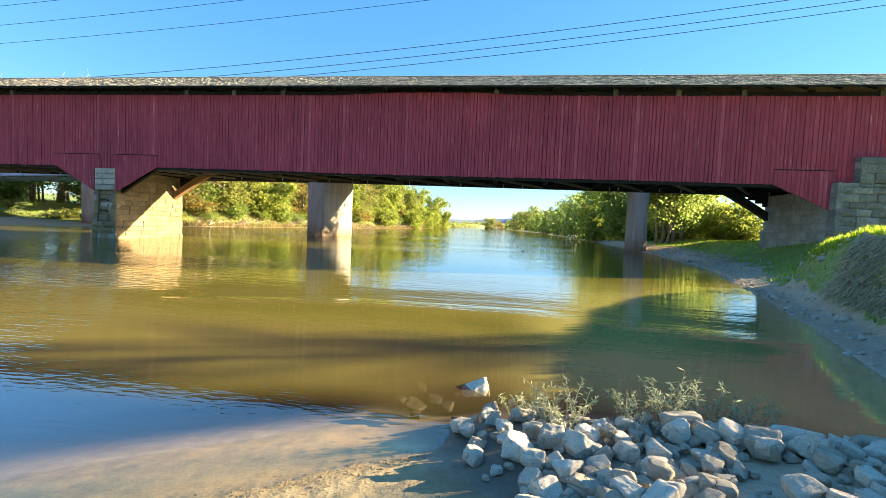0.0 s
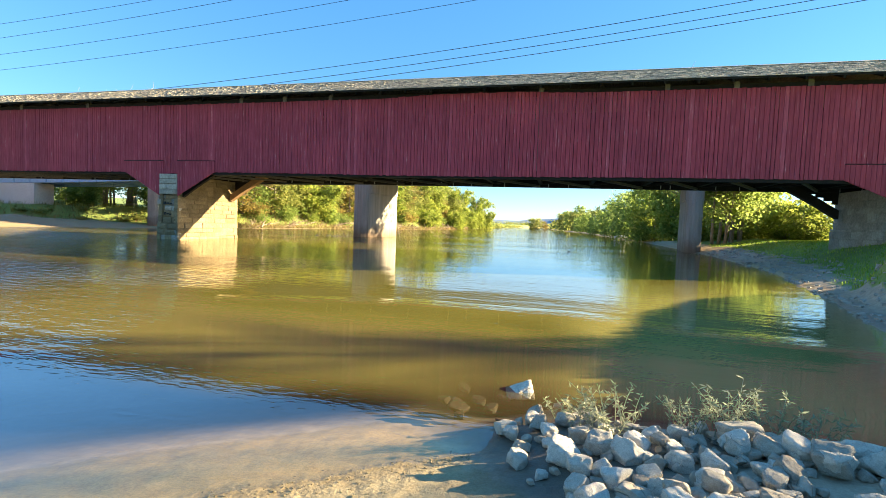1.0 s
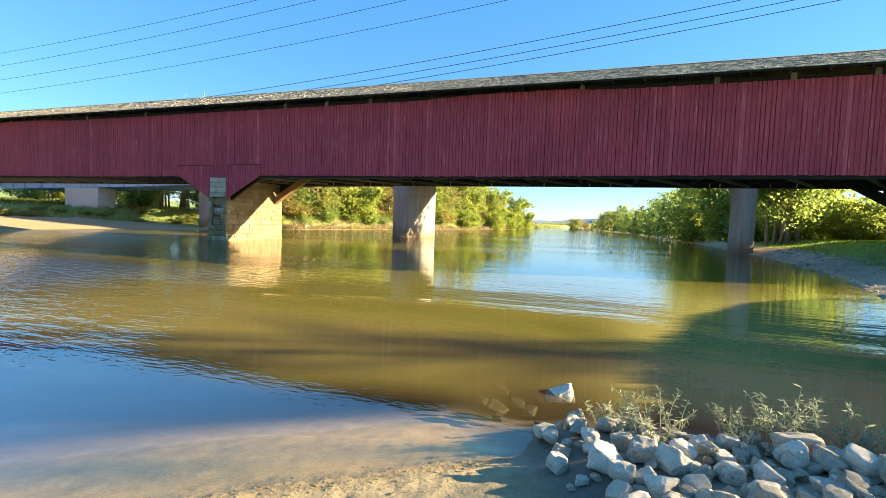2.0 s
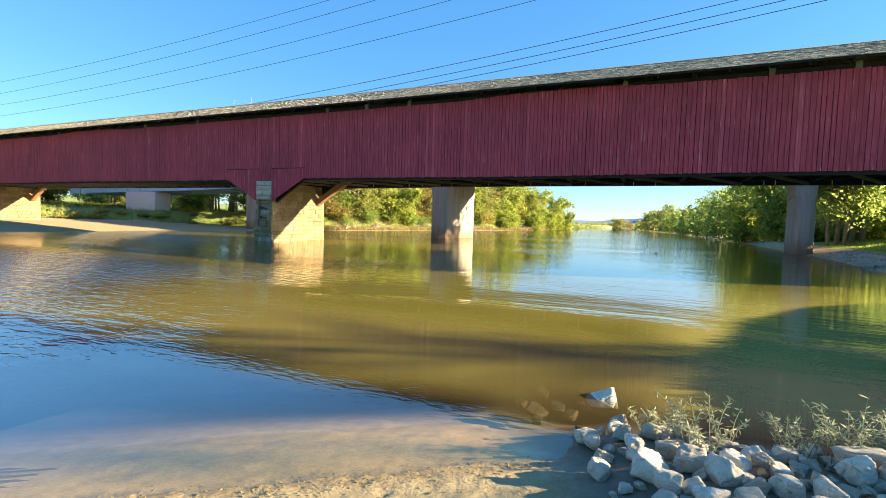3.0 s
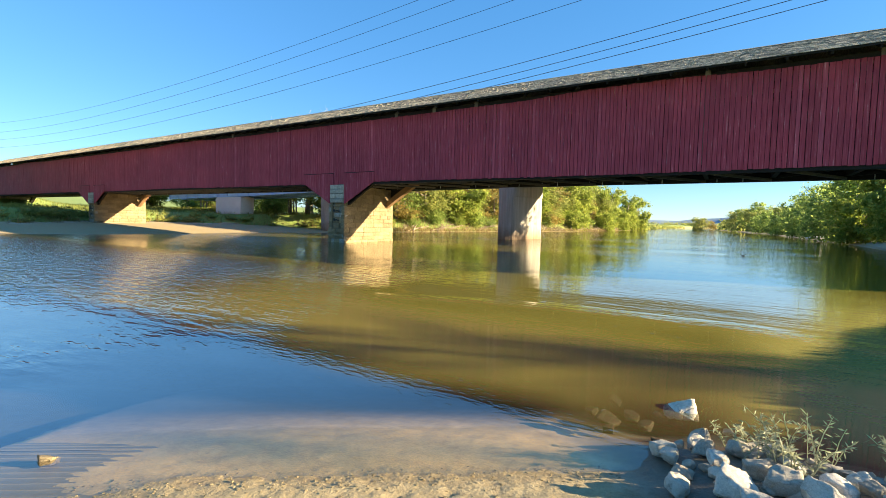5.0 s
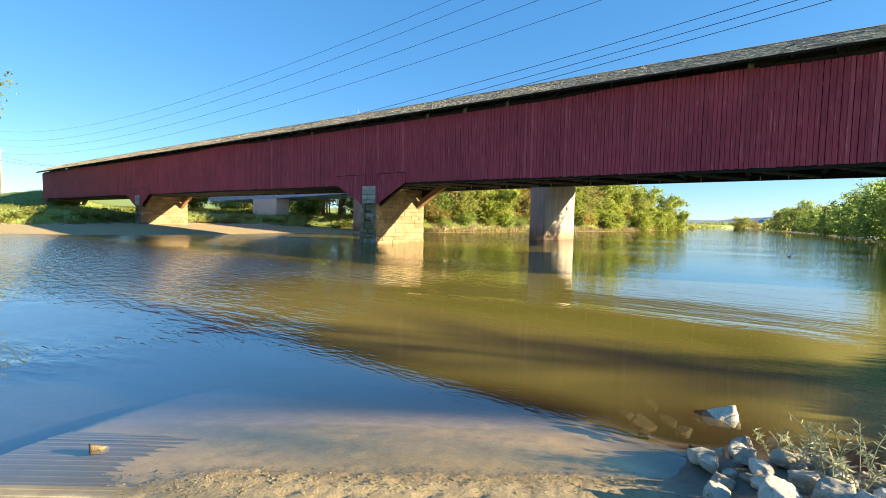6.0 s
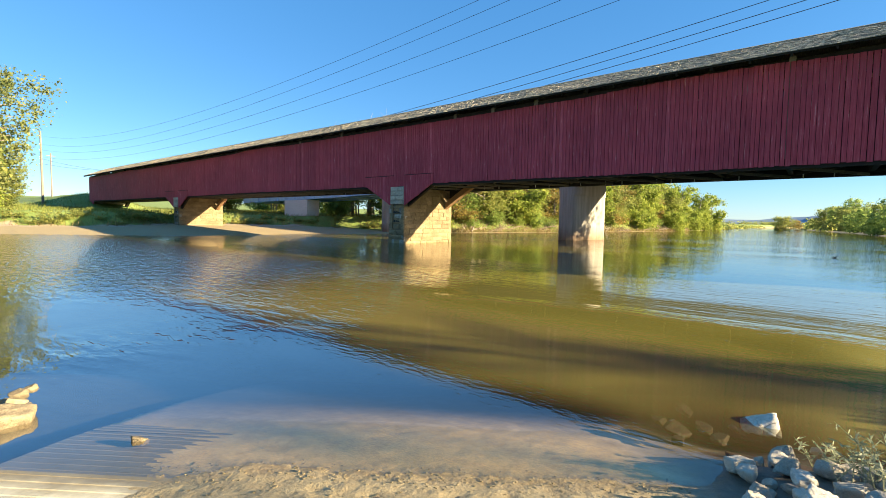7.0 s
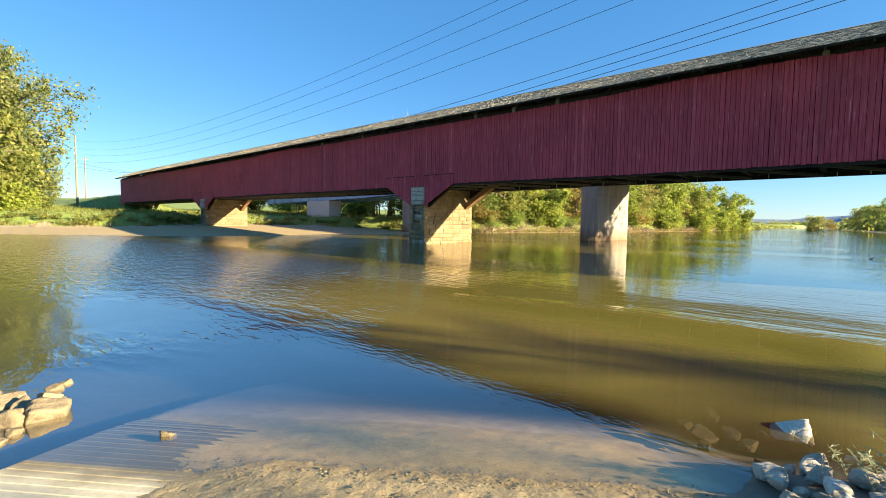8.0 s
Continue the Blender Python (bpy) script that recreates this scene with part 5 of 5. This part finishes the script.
def rock_mesh(seed, flat=0.72, fine=True):
    """A broken quarry stone: a rough block with a few chopped corners and worn edges."""
    r = random.Random(seed)
    half = Vector((0.5 * r.uniform(.88, 1.08), 0.5 * r.uniform(.66, .95), 0.5 * flat * r.uniform(.9, 1.1)))
    planes = []
    for axis in range(3):
        for side in (-1, 1):
            n = Vector((r.gauss(0, .17), r.gauss(0, .17), r.gauss(0, .17)))
            n[axis] += side
            planes.append((n.normalized(), half[axis] * r.uniform(.85, 1.08)))
    for k in range(r.randrange(6, 11)):
        n = Vector((r.gauss(0, 1), r.gauss(0, 1), r.gauss(0.1, .8))).normalized()
        planes.append((n, sum(abs(n[a]) * half[a] for a in range(3)) * r.uniform(.62, .8)))
    bm = bmesh.new()
    bmesh.ops.create_icosphere(bm, subdivisions=4 if fine else 3, radius=1.0)
    for v in bm.verts:
        d = v.co.normalized()
        far = sum(max(0.0, d.dot(n) / w) ** 26 for n, w in planes) ** (-1 / 26)
        q = d * far
        g = q + Vector((seed * 3.1, 0, 0))
        v.co = q * (1 + 0.10 * noise.noise(g * 3.2) + 0.06 * noise.noise(g * 7.5) + 0.035 * noise.noise(g * 19))
    me = bpy.data.meshes.new("rock")
    bm.to_mesh(me)
    bm.free()
    me.materials.append(ROCK)
    me.polygons.foreach_set("use_smooth", [True] * len(me.polygons))
    return me


SMALL = [rock_mesh(40 + s, 0.65, False) for s in range(4)]
ROCKS = [rock_mesh(s, 0.55 + 0.07 * (s % 4)) for s in range(14)]
rr = random.Random(5)
placed = []


def stone(x, y, d, up=0.0, label="pale grey angular riprap stone on the muddy bank", flat=1.0, bed=None, skin=None):
    me = rr.choice(ROCKS if d > 0.2 else ROCKS[:8])
    if skin is not None:
        me = me.copy()
        me.materials[0] = skin
    ob = new("rock", me)
    s = d * 0.6
    g = z_at(x, y) if bed is None else bed
    ob.matrix_basis = Matrix.LocRotScale((x, y, g + 0.17 * d + up), Euler((rr.uniform(-.35, .35), rr.uniform(-.35, .35), rr.uniform(0, 6.28))), (s * rr.uniform(.95, 1.2), s, s * flat))
    tagged(ob, label, "rock", group="riprap stones")
    placed.append((x, y, d))
    return ob


HEAPED = ((-0.20, 3.48, .30), (0.13, 3.47, .38), (0.57, 3.53, .32), (0.27, 3.86, .29), (0.02, 3.72, .20), (-0.37, 4.07, .32), (0.15, 4.24, .31), (0.39, 3.29, .21), (0.46, 3.14, .28),
          (0.21, 3.06, .27), (0.68, 3.22, .23), (0.92, 3.45, .30), (1.03, 3.19, .31), (1.14, 3.45, .31), (1.51, 4.02, .55), (1.57, 3.72, .32), (1.36, 3.69, .26), (1.75, 3.66, .41),
          (2.18, 4.19, .43), (2.41, 4.24, .38), (1.82, 3.46, .42), (2.18, 3.68, .48), (2.48, 3.92, .37), (2.54, 3.76, .39), (2.13, 3.43, .32), (2.79, 3.86, .41), (2.66, 3.56, .35))
MORE = ((2.40, 3.49, .25), (0.93, 3.73, .24), (0.84, 3.96, .26), (1.04, 4.05, .25), (1.39, 3.34, .22), (1.51, 3.28, .30), (0.72, 3.02, .22), (1.39, 3.20, .29))
for x, y, d in HEAPED + MORE:
    stone(x, y, d, 0.03 if x > 1.2 else 0.0, flat=0.68 if d > 0.5 else 1.0)
n, loose = 0, []
while n < 330:
    x, y = rr.uniform(-0.3, 4.6), rr.uniform(2.0, 4.55)
    t, e = ALONG[0] * x + ALONG[1] * y, SLOPE[0] * x + SLOPE[1] * y - EDGE
    if t < 1.95 + 0.25 * e or x < 0.1 and y < 3.2:
        continue
    d = rr.uniform(0.13, 0.34) if n < 200 else rr.uniform(0.08, 0.18)
    if any((x - a) ** 2 + (y - b) ** 2 < (0.235 * (d + c)) ** 2 for a, b, c in placed):
        n += 0.02
        continue
    if n < 150:
        stone(x, y, d, 0.02 if d > 0.2 else 0.0)
    else:
        loose.append((x, y, d))
        placed.append((x, y, d))
    n += 1
for x, y, d in list(placed):
    if x > 0.55 and d > 0.16 and rr.random() < 0.16:
        stone(x + rr.uniform(-.1, .1), y + rr.uniform(-.1, .1), rr.uniform(0.16, 0.26), 0.07)


def rubble():
    """Smaller broken stones filling the gaps of the heap."""
    r = random.Random(41)
    pcs = []
    while len(pcs) < 260:
        x, y = r.uniform(0.3, 4.6), r.uniform(2.0, 4.5)
        t, e = ALONG[0] * x + ALONG[1] * y, SLOPE[0] * x + SLOPE[1] * y - EDGE
        if t < 2.1 + 0.25 * e:
            continue
        d, k = r.uniform(0.05, 0.15), r.randrange(4)
        m = Matrix.LocRotScale((x, y, z_at(x, y) + 0.22 * d), Euler((r.uniform(-1, 1), r.uniform(-1, 1), r.uniform(0, 6))), (d * 1.2, d, d))
        pcs.append(([tuple(m @ v.co) for v in SMALL[k].vertices], [tuple(f.vertices) for f in SMALL[k].polygons]))
    for x, y, d in loose:
        k = r.randrange(4)
        m = Matrix.LocRotScale((x, y, z_at(x, y) + 0.2 * d), Euler((r.uniform(-.4, .4), r.uniform(-.4, .4), r.uniform(0, 6))), (d * 0.8, d * 0.68, d * 0.66))
        pcs.append(([tuple(m @ v.co) for v in SMALL[k].vertices], [tuple(f.vertices) for f in SMALL[k].polygons]))
    tagged(new("rubble", mesh_of("rubble", *join(pcs), ROCK)), "small broken grey stones between the riprap", "rubble", kind="stuff")


rubble()
# stones under and beside the shallow water
def wedge():
    """A tilted wedge of stone: a long slope on one side, a steep broken face on the other."""
    planes = [(Vector(n).normalized(), w) for n, w in (((0, 0, -1), .1), ((-.55, -.1, .83), .062), ((.97, -.1, .2), .155), ((.05, -.9, .43), .115), ((-.1, .9, .42), .12), ((-1, .1, .1), .18))]
    bm = bmesh.new()
    bmesh.ops.create_icosphere(bm, subdivisions=4, radius=1.0)
    for v in bm.verts:
        d = v.co.normalized()
        q = d * sum(max(0.0, d.dot(n) / w) ** 30 for n, w in planes) ** (-1 / 30)
        v.co = q * (1 + 0.06 * noise.noise(q * 14) + 0.03 * noise.noise(q * 45))
    me = bpy.data.meshes.new("rock")
    bm.to_mesh(me)
    bm.free()
    me.materials.append(ROCK)
    me.polygons.foreach_set("use_smooth", [True] * len(me.polygons))
    ob = new("rock", me)
    ob.matrix_basis = Matrix.LocRotScale((-0.32, 5.32, 0.0), Euler((0.03, 0.0, 0.24)), (0.9, 0.88, 0.66))
    return tagged(ob, "grey wedge-shaped stone standing out of the shallow water", "rock", group="riprap stones")


wedge()
stone(0.1, 5.02, 0.14, 0.0, "pale grey stone just breaking the water", 0.6, -0.05)
for x, y, d in ((-0.75, 5.0, .3), (-0.5, 5.2, .24), (-0.95, 4.75, .34), (-1.0, 5.35, .26), (-0.9, 4.6, .2), (-0.45, 4.55, .24), (-0.15, 4.5, .2), (0.35, 4.55, .2), (-0.6, 4.85, .26), (-1.15, 4.95, .2)):
    stone(x, y, d, 0.0, "brown stone lying in the shallow muddy water", 0.6, -0.12, WETROCK)
for x, y, d in ((-5.57, 0.68, .42), (-5.62, 0.44, .34), (-5.85, 0.52, .3), (-5.35, 0.42, .2), (-6.1, 0.46, .36), (-5.2, 0.28, .22), (-6.4, 0.85, .2), (-6.55, 0.97, .18), (-5.9, 0.2, .4), (-6.4, 0.3, .4), (-5.75, 0.78, .24), (-6.05, 0.75, .3)):
    stone(x, y, 1.2 * d, 0.0, "sunlit tan stone at the edge of the boat ramp", 1.0, -0.04, TANROCK)
stone(-4.39, 1.33, 0.24, 0.02, "small sunlit stone lying on the wet boat ramp", 0.85, None, TANROCK)


def weed(name, x, y, h, n, rng, label):
    """A clump of dry willowy stems with narrow leaves."""
    base = max(z_at(x, y), 0.02)
    th = tagged(empty(name, (x, y, base)), label, "weed", group="dry weeds")
    stems, L, F = [], [], []
    n = round(n * 0.7)
    for i in range(n):
        a = rng.uniform(0, 6.283)
        b = Vector((x + rng.uniform(-.12, .12), y + rng.uniform(-.08, .08), base))
        out = rng.uniform(0.2, 0.9) * h
        tip = b + Vector((math.cos(a) * out, math.sin(a) * out * 0.6, h * rng.uniform(0.6, 1.05)))
        mid = b.lerp(tip, 0.55) + Vector((0, 0, 0.12 * h))
        stems.append(tube([b, mid, tip], (0.0035, 0.0028, 0.0012), 4))
        for k in range(22):
            u = rng.uniform(0.25, 1.0)
            c = b.lerp(mid, u / 0.55) if u < 0.55 else mid.lerp(tip, (u - 0.55) / 0.45)
            d = Vector((rng.gauss(0, 1), rng.gauss(0, 1), rng.gauss(0.35, 0.6))).normalized()
            ln = rng.uniform(0.03, 0.075)
            s = d.cross(Vector((rng.gauss(0, 1), rng.gauss(0, 1), rng.gauss(0, 1)))).normalized() * ln * 0.1
            q = len(L)
            L += [tuple(c), tuple(c + d * ln * .5 + s), tuple(c + d * ln), tuple(c + d * ln * .5 - s)]
            F.append((q, q + 1, q + 2, q + 3))
    tagged(part("stem", mesh_of("stem", *join(stems), WEED), th), kind="stuff")
    tagged(part("foliage", mesh_of("foliage", L, F, WEED), th), kind="stuff")
    return th


wr = random.Random(9)
for x, y, h, n in ((0.45, 4.2, .4, 13), (0.62, 4.35, .4, 12), (0.3, 4.1, .34, 9), (0.5, 3.95, .28, 10), (1.12, 4.25, .36, 18), (1.5, 4.3, .5, 22), (1.8, 4.32, .48, 20), (2.1, 4.36, .42, 16), (0.15, 4.45, .22, 10)):
    weed("dry_weed", x, y, h, n, wr, "dry pale willow weed growing between the stones")


# ---- grass on the banks ----
def blades(name, label, rng, spots, size, material, droop=0.3, lean=(0, 0), rise=1.0):
    V, F = [], []
    for x, y, z, k in spots:
        h = size * k * rng.uniform(0.6, 1.25)
        a = rng.uniform(0, 6.283)
        w = 0.012 + 0.02 * h
        dx, dy = math.cos(a), math.sin(a)
        b = (rng.uniform(-droop, droop) + lean[0]) * h, (rng.uniform(-droop, droop) + lean[1]) * h
        i = len(V)
        V += [(x - dx * w, y - dy * w, z - 0.02), (x + dx * w, y + dy * w, z - 0.02), (x + b[0] * .5 + dx * w * .7, y + b[1] * .5 + dy * w * .7, z + h * (.35 + .25 * rise)),
              (x + b[0] * .5 - dx * w * .7, y + b[1] * .5 - dy * w * .7, z + h * (.35 + .25 * rise)), (x + b[0] * 1.4, y + b[1] * 1.4, z + h * rise)]
        F += [(i, i + 1, i + 2, i + 3), (i + 3, i + 2, i + 4)]
    return tagged(new(name, mesh_of(name, V, F, material)), label, "grass", kind="stuff")


def scatter(rng, n, x0, x1, y0, y1, keep):
    xs = np.array([rng.uniform(x0, x1) for _ in range(n)])
    ys = np.array([rng.uniform(y0, y1) for _ in range(n)])
    z, g, m = lay(xs, ys)
    q = xs - line_at(RIGHT_SHORE, ys)
    return [(a, b, c, 1.0) for a, b, c, d, e in zip(xs, ys, z, g, q) if keep(a, b, c, d, e, rng)]


gr = random.Random(14)
blades("bank_grass", "green grass on the river bank, bright where the sun reaches it", gr,
       scatter(gr, 60000, 6, 30, 7, 60, lambda x, y, z, g, q, r: g > 0.35 + 0.4 * r.random()), 0.13, GRASS)
blades("mound_grass", "long lush grass on the crest of the bank", gr,
       scatter(gr, 30000, 8, 18, 8.5, 19, lambda x, y, z, g, q, r: z > 1.25 and z > 1.95 - 0.28 * max(0, y - 14) and 0.7 < q < 5.5 and y < 19), 0.22, LUSH)
blades("straw", "dry matted straw grass hanging down the bank", gr,
       scatter(gr, 26000, 6.3, 12, 6, 14.5, lambda x, y, z, g, q, r: 0.4 < z < 2.0 and x > 0.60 * y + 0.15 * math.sin(5 * y) and y < 13.6), 0.34, DRYGRASS, 0.45, (-0.75, -0.35), -0.15)
blades("far_grass", "sunlit grass on the far bank", gr,
       scatter(gr, 30000, -130, -62, -10, 62, lambda x, y, z, g, q, r: g > 0.5), 0.5, FARGRASS)


blades("brush", "tangled brown brush along the foot of the far bank", gr,
       scatter(gr, 60000, -112, -40, -12, 120, lambda x, y, z, g, q, r: -2.5 < float(line_at(LEFT_SHORE, y)) - x - float(np.interp(y, [0, 18, 27, 42, 58, 75], [17, 20, 27, 27, 6, 2.0])) < 3.5 and r.random() < 0.6), 0.6, BRUSH, 0.9)


blades("brush", "brown brush and fallen branches along the wooded shore", gr,
       scatter(gr, 44000, -58, -33, 52, 175, lambda x, y, z, g, q, r: 0.4 < float(line_at(LEFT_SHORE, y)) - x < 7.0), 0.75, BRUSH, 0.9)


def sand_crumbs():
    """Crumbs and trodden clods of damp sand along the water's edge."""
    r = random.Random(71)
    pcs = []
    for i in range(700):
        t = r.uniform(-2.7, 1.6)
        e = r.gauss(-0.1, 0.09) if i % 4 else r.uniform(-1.2, 0.0)
        if i % 7 == 0:
            t, e = r.choice((-1.7, -1.35, -0.5, 0.3, 0.75)) + r.gauss(0, 0.09), -0.35 + r.gauss(0, 0.16)
        x, y = ALONG[0] * t + SLOPE[0] * (EDGE + e), ALONG[1] * t + SLOPE[1] * (EDGE + e)
        s = r.uniform(0.0025, 0.007)
        z = z_at(x, y)
        v, f = box(-s * 1.6, s * 1.6, -s, s, -s * 0.6, s * 0.6, s * 0.5, r)
        a = r.uniform(0, 3.1)
        pcs.append(([(x + p[0] * math.cos(a) - p[1] * math.sin(a), y + p[0] * math.sin(a) + p[1] * math.cos(a), z + p[2] * 0.7 + 0.1 * s) for p in v], f))
    tagged(new("sand_crumbs", mesh_of("sand_crumbs", *join(pcs), CLOD)), "crumbs of damp sand along the water's edge", "sand", kind="stuff")


sand_crumbs()


# stones along the muddy right bank and driftwood on the far shore
def strew():
    r = random.Random(61)
    pcs = []
    for i in range(600):
        y = 7.0 + 40 * r.random() ** 1.3
        x = float(line_at(RIGHT_SHORE, y)) + r.uniform(-0.1, 2.2) * (1 if y < 25 else 1.6)
        s = r.uniform(0.012, 0.05) * (1 + y / 30) * (2.0 if r.random() < 0.06 else 1.0)
        z = z_at(x, y)
        v, f = box(-s, s, -s * .8, s * .8, -s * .5, s * .5, s * 0.45, r)
        a = r.uniform(0, 3.1)
        pcs.append(([(x + p[0] * math.cos(a) - p[1] * math.sin(a), y + p[0] * math.sin(a) + p[1] * math.cos(a), z + p[2] + s * .2) for p in v], f))
    tagged(new("shore_gravel", mesh_of("shore_gravel", *join(pcs), GRAVEL)), "grey stones and gravel strewn on the muddy bank", "gravel", kind="stuff")


strew()
dr = random.Random(62)
for i in range(60):
    y = dr.uniform(52, 175)
    x = float(line_at(LEFT_SHORE, y)) - dr.uniform(0.8, 4.0)
    L = dr.uniform(1.5, 5.0)
    a = dr.uniform(-0.6, 0.6) + 1.5
    z = z_at(x, y)
    p0, p1 = Vector((x, y, z + 0.1)), Vector((x + L * math.cos(a), y + L * math.sin(a), z + dr.uniform(0.2, 1.2)))
    V = [tube([p0, p0.lerp(p1, .5) + Vector((0, 0, .12)), p1], (0.13, 0.1, 0.04), 6)]
    for k in range(6):
        q = p0.lerp(p1, dr.uniform(.3, .9))
        V.append(tube([q, q + Vector((dr.uniform(-1, 1), dr.uniform(-1, 1), dr.uniform(.2, 1.0)))], (0.05, 0.015), 5))
    tagged(new("driftwood", mesh_of("driftwood", *join(V), DRIFT)), "bleached driftwood branch on the far shore", "driftwood", group="driftwood")

# a snag that breaks the current in midstream, and pale debris on the bank
for p0, p1, r0, label in (((0.75, 37.7, -0.06), (1.1, 37.8, 0.1), 0.045, "dark snag of driftwood just breaking the river's surface"),
                          ((12.2, 107.0, 0.3), (15.0, 108.5, 0.7), 0.24, "pale debris lying on the river bank, shaped as a log")):
    a, b = Vector(p0), Vector(p1)
    pts = [a.lerp(b, k / 5) + Vector((0, 0, 0.12 * r0 * math.sin(3 * k))) for k in range(6)]
    tagged(new("driftwood", mesh_of("driftwood", *tube(pts, [r0 * f for f in (0.8, 1.0, 0.95, 0.85, 0.75, 0.5)], 8), DRIFT if r0 < 0.1 else PALECON, True)), label, "driftwood", group="driftwood")

# ---- siding boards of the nearest span, one by one ----
for v, f, at in boards:
    ob = new("board", mesh_of("board", v, f, RED))
    ob.location = at
    held(ob, bridge)
